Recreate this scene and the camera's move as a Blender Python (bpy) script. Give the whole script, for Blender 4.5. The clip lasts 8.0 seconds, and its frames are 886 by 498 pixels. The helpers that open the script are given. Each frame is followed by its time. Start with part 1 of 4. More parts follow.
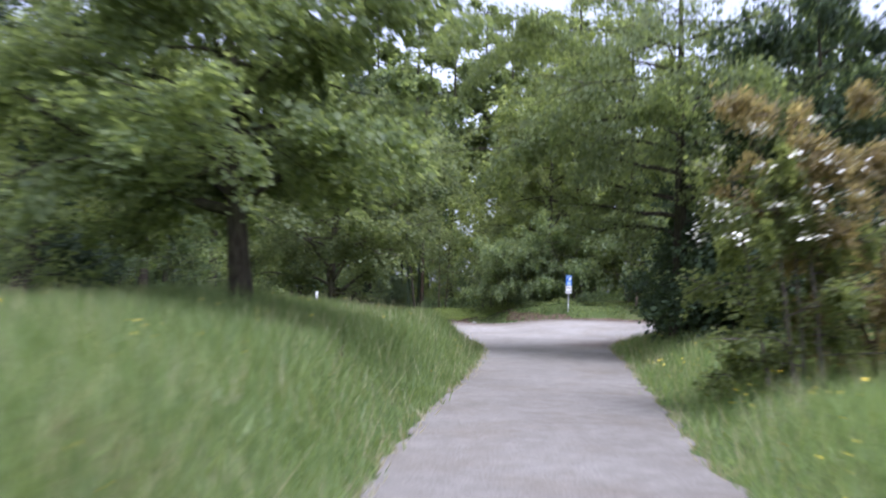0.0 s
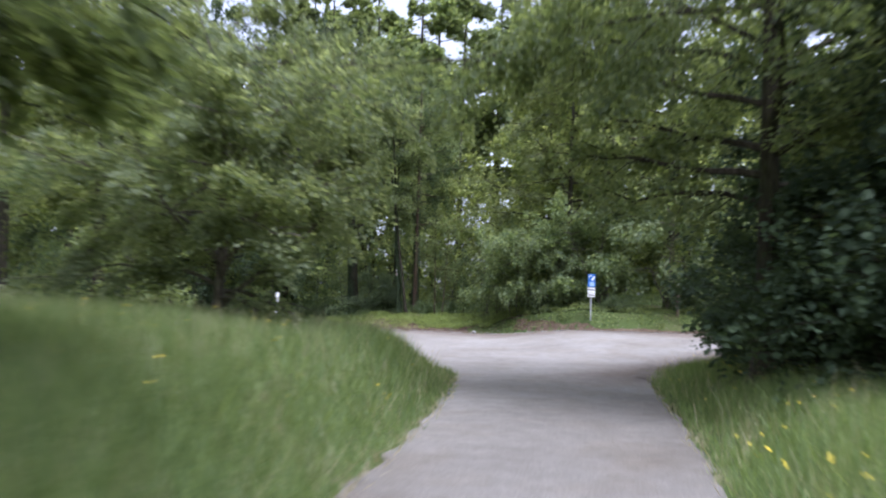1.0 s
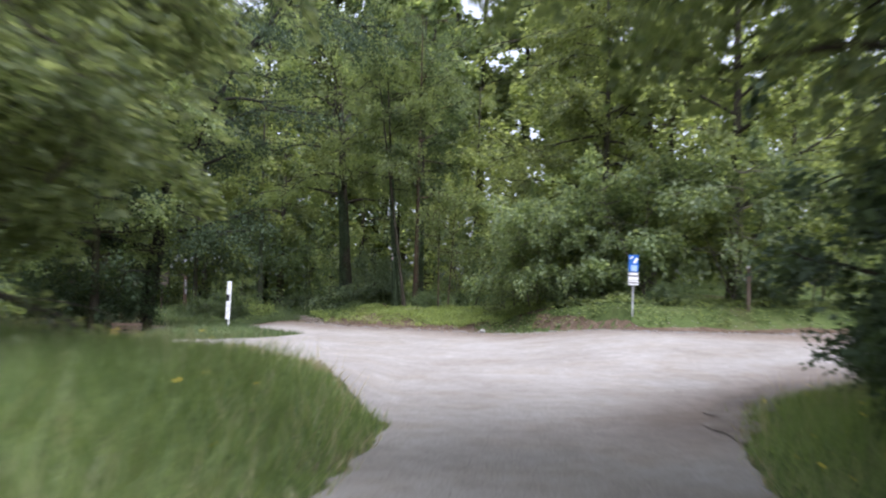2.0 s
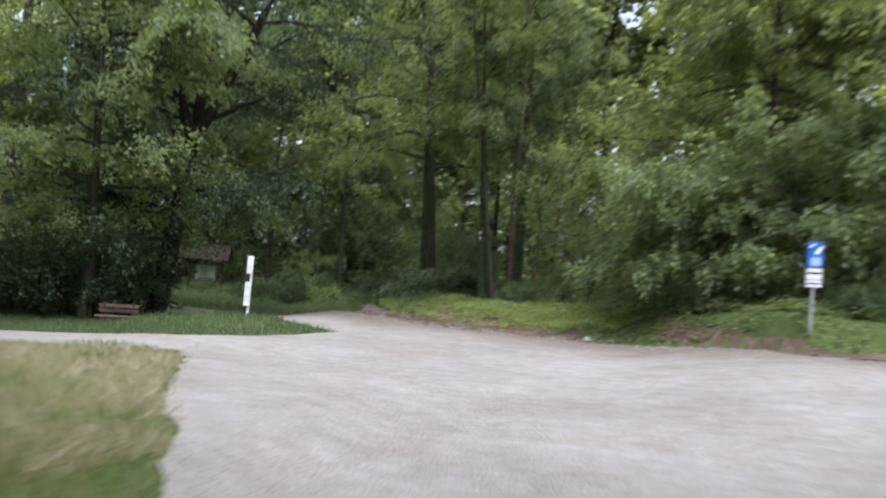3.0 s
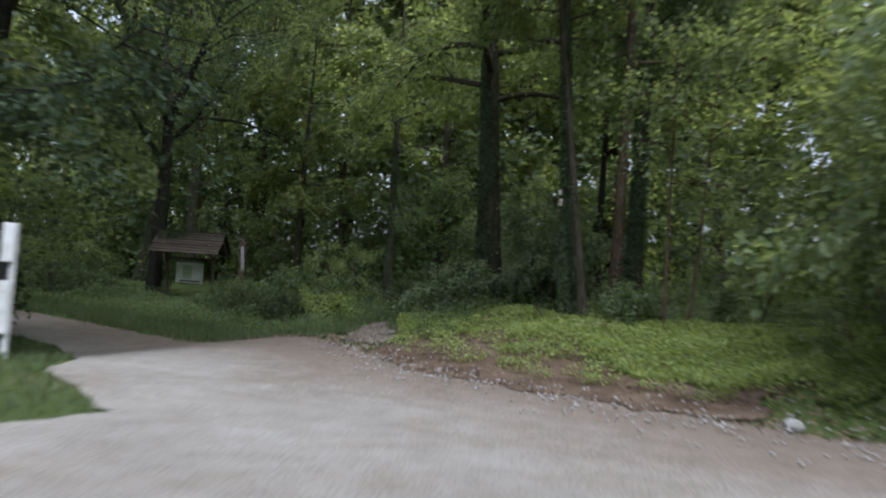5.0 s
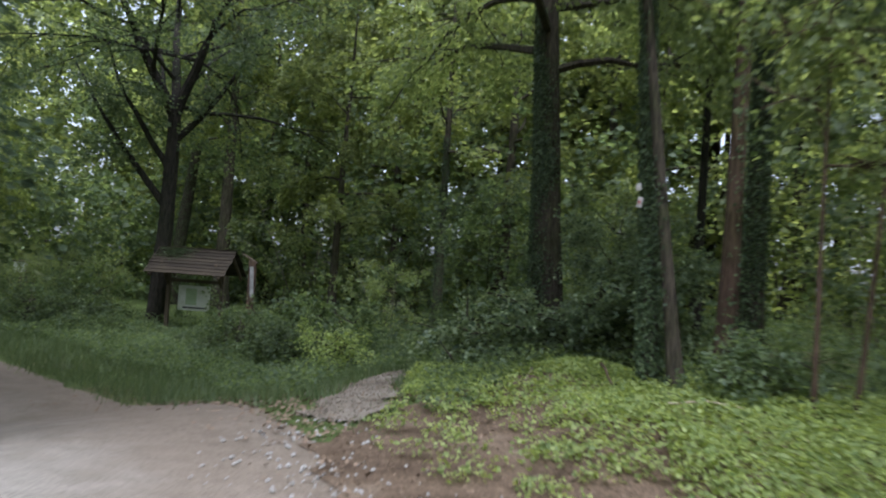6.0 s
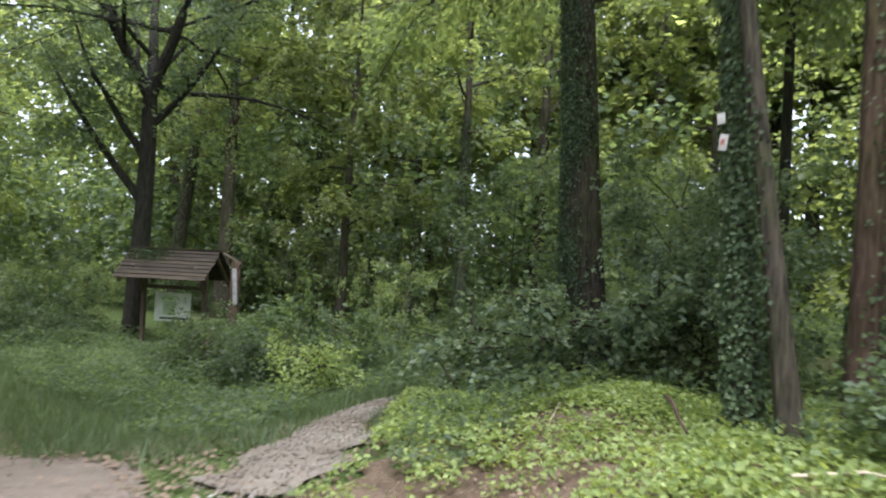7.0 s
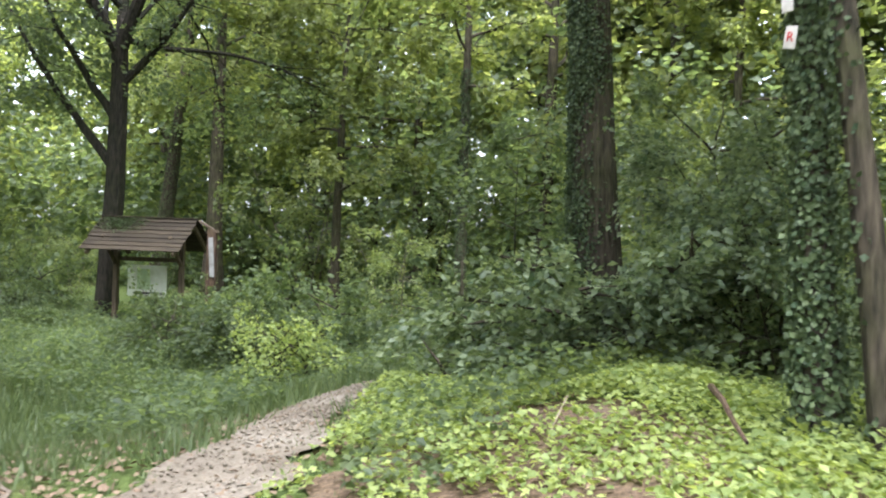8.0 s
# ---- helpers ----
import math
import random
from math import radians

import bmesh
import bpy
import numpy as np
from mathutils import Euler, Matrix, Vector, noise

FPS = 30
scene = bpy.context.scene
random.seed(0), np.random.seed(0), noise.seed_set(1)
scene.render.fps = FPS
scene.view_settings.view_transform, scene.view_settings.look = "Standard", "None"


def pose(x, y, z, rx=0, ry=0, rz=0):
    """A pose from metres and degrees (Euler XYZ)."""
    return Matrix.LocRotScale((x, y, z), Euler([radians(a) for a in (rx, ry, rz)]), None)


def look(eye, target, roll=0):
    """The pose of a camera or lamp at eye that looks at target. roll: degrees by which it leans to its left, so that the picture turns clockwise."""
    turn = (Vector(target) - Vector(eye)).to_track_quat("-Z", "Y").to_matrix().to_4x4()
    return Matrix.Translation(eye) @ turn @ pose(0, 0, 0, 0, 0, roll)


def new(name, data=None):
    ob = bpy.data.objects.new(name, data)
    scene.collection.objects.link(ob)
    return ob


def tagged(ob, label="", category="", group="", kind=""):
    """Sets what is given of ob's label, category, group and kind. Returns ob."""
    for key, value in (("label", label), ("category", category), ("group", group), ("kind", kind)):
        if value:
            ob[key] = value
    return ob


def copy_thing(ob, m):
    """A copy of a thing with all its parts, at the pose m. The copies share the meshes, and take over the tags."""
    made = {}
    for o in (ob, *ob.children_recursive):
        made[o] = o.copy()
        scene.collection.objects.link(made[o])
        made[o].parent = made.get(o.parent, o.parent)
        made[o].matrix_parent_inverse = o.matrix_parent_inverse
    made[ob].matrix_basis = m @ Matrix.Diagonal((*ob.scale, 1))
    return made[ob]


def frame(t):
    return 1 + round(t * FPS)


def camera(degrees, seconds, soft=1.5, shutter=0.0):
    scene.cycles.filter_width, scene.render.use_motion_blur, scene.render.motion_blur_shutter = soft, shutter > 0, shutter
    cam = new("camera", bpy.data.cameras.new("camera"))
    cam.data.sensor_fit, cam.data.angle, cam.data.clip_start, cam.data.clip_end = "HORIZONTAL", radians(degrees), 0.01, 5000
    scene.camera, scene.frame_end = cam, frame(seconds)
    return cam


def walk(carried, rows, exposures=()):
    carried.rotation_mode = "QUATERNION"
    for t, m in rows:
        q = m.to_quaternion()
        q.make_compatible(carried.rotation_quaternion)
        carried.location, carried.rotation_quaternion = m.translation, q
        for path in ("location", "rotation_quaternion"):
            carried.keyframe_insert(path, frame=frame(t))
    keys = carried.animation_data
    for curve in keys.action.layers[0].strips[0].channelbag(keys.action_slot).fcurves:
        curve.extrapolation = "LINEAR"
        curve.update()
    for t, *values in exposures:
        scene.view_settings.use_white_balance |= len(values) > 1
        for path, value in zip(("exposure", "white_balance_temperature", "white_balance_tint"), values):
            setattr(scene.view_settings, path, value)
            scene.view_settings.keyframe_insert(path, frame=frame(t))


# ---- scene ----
cam = camera(50.0, 8.0, soft=2.0, shutter=0.75)
# seconds, eye x y z, yaw, pitch, roll
ROWS = [
    (0.0, 0.007, 0.001, 2.282, -0.13, 2.66, -1.42),
    (0.5, 0.851, 6.809, 2.434, 0.07, 2.11, 1.21),
    (1.0, 2.137, 13.988, 2.480, 1.48, 2.62, -1.75),
    (1.2, 2.607, 16.710, 2.488, 2.10, 1.76, -1.67),
    (2.5, 4.233, 32.893, 2.504, 6.97, 1.80, -2.83),
    (3.0, 4.348, 38.923, 2.440, 11.90, 0.81, -4.05),
    (3.2, 4.354, 41.073, 2.408, 13.28, 0.05, -3.37),
    (3.5, 4.347, 43.996, 2.353, 14.43, -0.73, -3.53),
    (4.0, 4.141, 48.853, 2.211, 16.30, 1.02, -4.67),
    (4.5, 3.326, 53.772, 2.007, 18.06, 0.87, -4.15),
    (4.7, 2.938, 55.697, 1.968, 18.71, 0.79, -3.90),
    (5.8, 1.187, 65.144, 2.370, 24.71, 1.12, -4.10),
    (6.0, 0.797, 66.519, 2.367, 25.60, 1.34, -3.93),
    (6.5, -0.102, 69.255, 2.293, 26.91, 1.24, -2.99),
    (7.0, -0.879, 71.649, 2.205, 28.14, 1.53, -2.86),
    (7.5, -1.437, 73.134, 2.129, 28.34, 0.25, -2.21),
    (8.0, -1.777, 74.090, 2.062, 28.78, -0.15, -2.12),
]
EXPOSURES = [(0.0, 1.2, 5300, 25), (1.0, 1.15, 5350, 23), (2.5, 1.3, 5600, 20), (3.0, 1.1, 5550, 18), (3.5, 1.0, 5500, 17), (4.6, 0.6, 5450, 15), (6.0, 1.15, 5450, 15), (7.0, 1.95, 5650, 15), (8.0, 2.55, 5850, 14)]
walk(cam, [(t, pose(x, y, z, 90 + pitch, roll, yaw)) for t, x, y, z, yaw, pitch, roll in ROWS], EXPOSURES)

# ---- sky and sun: a bright, thinly clouded late afternoon ----
SUN_EL, SUN_AZ = radians(65), radians(150)
world = bpy.data.worlds.new("sky")
scene.world = world
world.use_nodes = True
wn = world.node_tree.nodes
sky = wn.new("ShaderNodeTexSky")
sky.sky_type, sky.sun_disc, sky.sun_elevation, sky.sun_rotation = "NISHITA", False, SUN_EL, SUN_AZ
sky.dust_density = 3.0
veil = wn.new("ShaderNodeHueSaturation")
veil.inputs["Saturation"].default_value = 0.25
world.node_tree.links.new(sky.outputs[0], veil.inputs["Color"])
world.node_tree.links.new(veil.outputs[0], wn["Background"].inputs[0])
wn["Background"].inputs[1].default_value = 0.15
sun = new("sun", bpy.data.lights.new("sun", "SUN"))
sun.data.energy, sun.data.angle, sun.data.color = 1.9, radians(32), (1.0, 0.97, 0.92)
sun.matrix_world = look(Vector((math.sin(SUN_AZ) * math.cos(SUN_EL), math.cos(SUN_AZ) * math.cos(SUN_EL), math.sin(SUN_EL))) * 60, (0, 0, 0))


# ---- materials ----
def material(name, rough=0.8, spec=0.3, metal=0.0):
    m = bpy.data.materials.new(name)
    m.use_nodes = True
    n = m.node_tree.nodes
    b = n["Principled BSDF"]
    b.inputs["Roughness"].default_value, b.inputs["Metallic"].default_value = rough, metal
    b.inputs["Specular IOR Level"].default_value = spec
    return m, n, m.node_tree.links, b


def noise_ramp(n, l, scale, stops, detail=6.0, rough=0.6, coord="Object"):
    """Colours from a noise in metres: stops are (place, colour)."""
    tc = n.new("ShaderNodeTexCoord")
    t = n.new("ShaderNodeTexNoise")
    t.inputs["Scale"].default_value, t.inputs["Detail"].default_value, t.inputs["Roughness"].default_value = scale, detail, rough
    l.new(tc.outputs[coord], t.inputs["Vector"])
    r = n.new("ShaderNodeValToRGB")
    while len(r.color_ramp.elements) < len(stops):
        r.color_ramp.elements.new(0.5)
    for e, (p, c) in zip(r.color_ramp.elements, stops):
        e.position, e.color = p, (*c, 1)
    l.new(t.outputs["Fac"], r.inputs["Fac"])
    return r.outputs["Color"], t.outputs["Fac"]


def mixed(n, l, a, b, fac, mode="MIX"):
    m = n.new("ShaderNodeMix")
    m.data_type, m.blend_type = "RGBA", mode
    for socket, v in ((m.inputs[0], fac), (m.inputs[6], a), (m.inputs[7], b)):
        if isinstance(v, (int, float)):
            socket.default_value = v
        elif isinstance(v, tuple):
            socket.default_value = (*v, 1)
        else:
            l.new(v, socket)
    return m.outputs[2]


def bump(n, l, b, height, strength=0.4, distance=0.02):
    k = n.new("ShaderNodeBump")
    k.inputs["Strength"].default_value, k.inputs["Distance"].default_value = strength, distance
    l.new(height, k.inputs["Height"])
    l.new(k.outputs[0], b.inputs["Normal"])


def leaf_material(name, dark, light, glow=0.55, rough=0.5, spec=0.35):
    """Leaves: each one and each plant takes its own shade, and light passes through."""
    m, n, l, b = material(name, rough, spec)
    g = n.new("ShaderNodeNewGeometry")
    o = n.new("ShaderNodeObjectInfo")
    r = n.new("ShaderNodeValToRGB")
    r.color_ramp.elements[0].color, r.color_ramp.elements[1].color = (*dark, 1), (*light, 1)
    l.new(g.outputs["Random Per Island"], r.inputs["Fac"])
    hue = n.new("ShaderNodeHueSaturation")
    hue.inputs["Saturation"].default_value = 0.9
    ad = n.new("ShaderNodeMapRange")
    ad.inputs["To Min"].default_value, ad.inputs["To Max"].default_value = 0.8, 1.2
    l.new(o.outputs["Random"], ad.inputs["Value"])
    l.new(ad.outputs[0], hue.inputs["Value"])
    l.new(r.outputs["Color"], hue.inputs["Color"])
    l.new(hue.outputs[0], b.inputs["Base Color"])
    t = n.new("ShaderNodeBsdfTranslucent")
    warm = mixed(n, l, hue.outputs[0], (1.0, 0.95, 0.52), 1.0, "MULTIPLY")
    gain = mixed(n, l, warm, (2.4, 2.4, 2.4), 1.0, "MULTIPLY")
    l.new(gain, t.inputs["Color"])
    mx = n.new("ShaderNodeMixShader")
    mx.inputs[0].default_value = glow
    l.new(b.outputs[0], mx.inputs[1])
    l.new(t.outputs[0], mx.inputs[2])
    l.new(mx.outputs[0], n["Material Output"].inputs["Surface"])
    return m


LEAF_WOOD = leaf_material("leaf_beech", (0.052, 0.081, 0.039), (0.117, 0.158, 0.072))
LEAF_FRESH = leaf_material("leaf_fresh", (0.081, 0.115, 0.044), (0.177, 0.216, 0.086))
# lighter copy of the leaf, with the sunlit look put into its colour
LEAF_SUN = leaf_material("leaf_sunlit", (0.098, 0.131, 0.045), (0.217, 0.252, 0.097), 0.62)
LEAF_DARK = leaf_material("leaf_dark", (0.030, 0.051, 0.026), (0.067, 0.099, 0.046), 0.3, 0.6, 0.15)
LEAF_SILVER = leaf_material("leaf_pale", (0.125, 0.17, 0.08), (0.28, 0.325, 0.17))
LEAF_BLUE = leaf_material("leaf_bluish", (0.05, 0.084, 0.042), (0.205, 0.255, 0.145), 0.4, 0.45, 0.45)
LEAF_HAZEL = leaf_material("leaf_hazel", (0.07, 0.105, 0.048), (0.19, 0.235, 0.11))
LEAF_RED = leaf_material("leaf_bronze", (0.13, 0.115, 0.05), (0.27, 0.215, 0.11))
LEAF_IVY = leaf_material("leaf_ivy", (0.026, 0.048, 0.02), (0.09, 0.125, 0.05), 0.15, 0.55, 0.2)
LEAF_LIME = leaf_material("leaf_lime", (0.112, 0.165, 0.04), (0.285, 0.345, 0.095), 0.4)
GRASS = leaf_material("grass", (0.095, 0.15, 0.042), (0.22, 0.285, 0.09), 0.42)
# darker copy of the grass, with the trees' shade put into its colour
GRASS_SHADED = leaf_material("grass_shaded", (0.056, 0.088, 0.033), (0.118, 0.155, 0.062), 0.35)
GRASS_DRY = leaf_material("dry_grass", (0.27, 0.235, 0.13), (0.43, 0.385, 0.235), 0.3)


def bark(name, dark, light):
    m, n, l, b = material(name, 0.9, 0.2)
    tc = n.new("ShaderNodeTexCoord")
    mp = n.new("ShaderNodeMapping")
    mp.inputs["Scale"].default_value = (9, 9, 1.6)
    l.new(tc.outputs["Object"], mp.inputs["Vector"])
    t = n.new("ShaderNodeTexNoise")
    t.inputs["Scale"].default_value, t.inputs["Detail"].default_value = 2.2, 9
    l.new(mp.outputs[0], t.inputs["Vector"])
    r = n.new("ShaderNodeValToRGB")
    r.color_ramp.elements[0].position, r.color_ramp.elements[1].position = 0.33, 0.68
    r.color_ramp.elements[0].color, r.color_ramp.elements[1].color = (*dark, 1), (*light, 1)
    l.new(t.outputs["Fac"], r.inputs["Fac"])
    moss, _ = noise_ramp(n, l, 0.8, [(0.45, (1, 1, 1)), (0.7, (0.6, 0.85, 0.4))])
    l.new(mixed(n, l, r.outputs["Color"], moss, 1.0, "MULTIPLY"), b.inputs["Base Color"])
    bump(n, l, b, t.outputs["Fac"], 0.8, 0.05)
    return m


BARK = bark("bark_dark", (0.02, 0.017, 0.012), (0.08, 0.066, 0.045))
BARK_BLACK = bark("bark_blackish", (0.010, 0.009, 0.007), (0.042, 0.036, 0.027))
BARK_GREY = bark("bark_grey", (0.07, 0.058, 0.045), (0.22, 0.185, 0.15))
BARK_RED = bark("bark_reddish", (0.036, 0.022, 0.015), (0.105, 0.07, 0.046))


def wood(name, dark, light, grain=(2, 30, 30)):
    m, n, l, b = material(name, 0.75, 0.25)
    tc = n.new("ShaderNodeTexCoord")
    mp = n.new("ShaderNodeMapping")
    mp.inputs["Scale"].default_value = grain
    l.new(tc.outputs["Object"], mp.inputs["Vector"])
    t = n.new("ShaderNodeTexNoise")
    t.inputs["Scale"].default_value, t.inputs["Detail"].default_value = 1.0, 8
    l.new(mp.outputs[0], t.inputs["Vector"])
    r = n.new("ShaderNodeValToRGB")
    r.color_ramp.elements[0].position, r.color_ramp.elements[1].position = 0.3, 0.7
    r.color_ramp.elements[0].color, r.color_ramp.elements[1].color = (*dark, 1), (*light, 1)
    l.new(t.outputs["Fac"], r.inputs["Fac"])
    o = n.new("ShaderNodeObjectInfo")
    ad = n.new("ShaderNodeMapRange")
    ad.inputs["To Min"].default_value, ad.inputs["To Max"].default_value = 0.7, 1.25
    l.new(o.outputs["Random"], ad.inputs["Value"])
    hue = n.new("ShaderNodeHueSaturation")
    l.new(ad.outputs[0], hue.inputs["Value"])
    l.new(r.outputs["Color"], hue.inputs["Color"])
    l.new(hue.outputs[0], b.inputs["Base Color"])
    bump(n, l, b, t.outputs["Fac"], 0.4, 0.01)
    return m


WOOD_ROOF = wood("weathered_roof_board", (0.014, 0.0105, 0.007), (0.064, 0.049, 0.032))
WOOD_POST = wood("brown_timber", (0.055, 0.041, 0.028), (0.155, 0.118, 0.082), (25, 25, 2))
WOOD_BENCH = wood("bench_slat", (0.12, 0.075, 0.06), (0.25, 0.17, 0.135))
WOOD_PALE = wood("pale_timber", (0.30, 0.24, 0.17), (0.50, 0.42, 0.31), (25, 25, 2))


def paint(name, colour, rough=0.5, dirt=(0.55, 0.52, 0.45)):
    m, n, l, b = material(name, rough, 0.4)
    d, f = noise_ramp(n, l, 3.5, [(0.45, (1, 1, 1)), (0.75, dirt)])
    l.new(mixed(n, l, colour, d, 1.0, "MULTIPLY"), b.inputs["Base Color"])
    bump(n, l, b, f, 0.1, 0.005)
    return m


WHITE = paint("white_paint", (0.80, 0.80, 0.78))
BLACK = paint("black_paint", (0.02, 0.02, 0.022))
BLUE = paint("sign_blue", (0.04, 0.15, 0.44), 0.4, (0.7, 0.7, 0.7))
PALE_BLUE = paint("emblem_blue", (0.34, 0.47, 0.68), 0.4, (0.8, 0.8, 0.8))
STEEL = paint("galvanised_steel", (0.42, 0.43, 0.44), 0.45)
PAPER = paint("map_paper", (0.62, 0.63, 0.56), 0.6, (0.75, 0.78, 0.68))
MAP_GREEN = paint("map_green", (0.36, 0.45, 0.27), 0.6, (0.8, 0.8, 0.7))
CONCRETE = paint("bench_concrete", (0.33, 0.32, 0.30), 0.9)
GREY_BOARD = paint("peeling_board", (0.24, 0.24, 0.23), 0.8, (0.35, 0.33, 0.3))
# white dulled in the paint, for the shade the trail markers hang in
PLATE = paint("dull_white", (0.55, 0.53, 0.49), 0.6)
RED = paint("red_paint", (0.42, 0.03, 0.03))
PETAL = paint("petal_cream", (0.82, 0.80, 0.68), 0.7, (0.9, 0.88, 0.8))
YELLOW = paint("petal_yellow", (0.75, 0.58, 0.04), 0.6, (0.9, 0.85, 0.7))

m, n, l, b = material("soil_and_turf", 0.95, 0.15)
c1, f1 = noise_ramp(n, l, 0.35, [(0.35, (0.06, 0.09, 0.026)), (0.55, (0.085, 0.115, 0.036)), (0.75, (0.11, 0.095, 0.05))])
c2, f2 = noise_ramp(n, l, 9.0, [(0.35, (0.6, 0.6, 0.55)), (0.7, (1.25, 1.2, 1.1))])
l.new(mixed(n, l, c1, c2, 1.0, "MULTIPLY"), b.inputs["Base Color"])
bump(n, l, b, f2, 0.8, 0.06)
TURF = m

m, n, l, b = material("forest_litter", 0.95, 0.15)
c1, f1 = noise_ramp(n, l, 0.9, [(0.3, (0.065, 0.046, 0.031)), (0.55, (0.135, 0.102, 0.072)), (0.75, (0.20, 0.165, 0.125))])
c2, f2 = noise_ramp(n, l, 22.0, [(0.35, (0.45, 0.42, 0.4)), (0.68, (1.4, 1.3, 1.2))])
l.new(mixed(n, l, c1, c2, 1.0, "MULTIPLY"), b.inputs["Base Color"])
bump(n, l, b, f2, 0.9, 0.04)
LITTER = m

m, n, l, b = material("pale_gravel", 0.95, 0.2)
c1, f1 = noise_ramp(n, l, 0.22, [(0.3, (0.24, 0.219, 0.187)), (0.5, (0.295, 0.274, 0.238)), (0.72, (0.345, 0.325, 0.288))])
c2, f2 = noise_ramp(n, l, 28.0, [(0.3, (0.5, 0.49, 0.47)), (0.5, (1.0, 1.0, 1.0)), (0.72, (1.3, 1.29, 1.27))], 8)
c3, f3 = noise_ramp(n, l, 2.2, [(0.35, (0.87, 0.855, 0.83)), (0.65, (1.07, 1.065, 1.06))])
c4, f4 = noise_ramp(n, l, 0.5, [(0.48, (1.0, 1.0, 1.0)), (0.7, (0.92, 0.87, 0.80))], 9, 0.7)


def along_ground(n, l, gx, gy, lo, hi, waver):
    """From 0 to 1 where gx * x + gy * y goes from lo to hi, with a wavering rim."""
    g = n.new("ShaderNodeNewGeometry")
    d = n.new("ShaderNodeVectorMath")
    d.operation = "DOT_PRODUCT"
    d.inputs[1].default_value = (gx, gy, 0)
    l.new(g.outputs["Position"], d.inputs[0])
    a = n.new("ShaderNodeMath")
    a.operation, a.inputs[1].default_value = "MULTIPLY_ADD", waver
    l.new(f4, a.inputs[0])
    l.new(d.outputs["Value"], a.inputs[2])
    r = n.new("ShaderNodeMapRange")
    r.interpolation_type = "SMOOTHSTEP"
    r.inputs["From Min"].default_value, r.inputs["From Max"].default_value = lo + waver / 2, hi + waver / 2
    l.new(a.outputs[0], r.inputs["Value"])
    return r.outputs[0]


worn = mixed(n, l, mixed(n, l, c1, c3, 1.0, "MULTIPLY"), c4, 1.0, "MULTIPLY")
worn = mixed(n, l, mixed(n, l, worn, (0.70, 0.695, 0.685), 1.0, "MULTIPLY"), worn, along_ground(n, l, 0, 1, 26, 46, 6))      # darker along the drive
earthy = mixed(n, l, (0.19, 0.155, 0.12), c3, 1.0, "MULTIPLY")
worn = mixed(n, l, worn, earthy, along_ground(n, l, 0.577, 1, 67.0, 72.4, 5))      # fades to a darker earth brown along the wood
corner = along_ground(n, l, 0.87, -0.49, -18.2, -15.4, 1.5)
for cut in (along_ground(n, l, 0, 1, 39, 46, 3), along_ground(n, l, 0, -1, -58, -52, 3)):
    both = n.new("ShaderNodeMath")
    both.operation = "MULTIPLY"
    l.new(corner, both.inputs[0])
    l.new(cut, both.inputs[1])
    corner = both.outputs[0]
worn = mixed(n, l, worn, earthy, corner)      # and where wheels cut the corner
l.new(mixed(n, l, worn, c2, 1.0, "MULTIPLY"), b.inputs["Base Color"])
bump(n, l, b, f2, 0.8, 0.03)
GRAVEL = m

m, n, l, b = material("earthy_gravel", 0.95, 0.2)
c1, f1 = noise_ramp(n, l, 0.8, [(0.3, (0.125, 0.102, 0.077)), (0.55, (0.195, 0.166, 0.13)), (0.75, (0.27, 0.242, 0.2))])
c2, f2 = noise_ramp(n, l, 26.0, [(0.3, (0.55, 0.54, 0.52)), (0.5, (1.0, 1.0, 1.0)), (0.72, (1.25, 1.24, 1.22))], 8)
l.new(mixed(n, l, c1, c2, 1.0, "MULTIPLY"), b.inputs["Base Color"])
bump(n, l, b, f2, 0.8, 0.03)
DIRTY = m


# ---- mesh helpers ----
def part(name, bm, mat, parent=None, label=""):
    """One mesh object from a bmesh, or from (verts, faces)."""
    me = bpy.data.meshes.new(name)
    if isinstance(bm, tuple):
        me.from_pydata(bm[0] if isinstance(bm[0], list) else bm[0].tolist(), [], bm[1] if isinstance(bm[1], list) else bm[1].tolist())
    else:
        bm.to_mesh(me)
        bm.free()
    me.materials.append(mat)
    ob = new(name, me)
    if parent is not None:
        ob.parent = parent
    if label:
        ob["label"] = label
    return ob


def box(bm, size, at=(0, 0, 0), rot=(0, 0, 0), bevel=0.0):
    m = pose(*at, *rot) @ Matrix.Diagonal((*size, 1))
    r = bmesh.ops.create_cube(bm, size=1.0, matrix=m)
    if bevel:
        es = list({e for v in r["verts"] for e in v.link_edges})
        bmesh.ops.bevel(bm, geom=es, offset=bevel, segments=2, affect="EDGES")
    return bm


def board(size, at=(0, 0, 0), rot=(0, 0, 0), bevel=0.006):
    return box(bmesh.new(), size, at, rot, bevel)


def smooth(u):
    u = np.clip(u, 0.0, 1.0)
    return u * u * (3 - 2 * u)


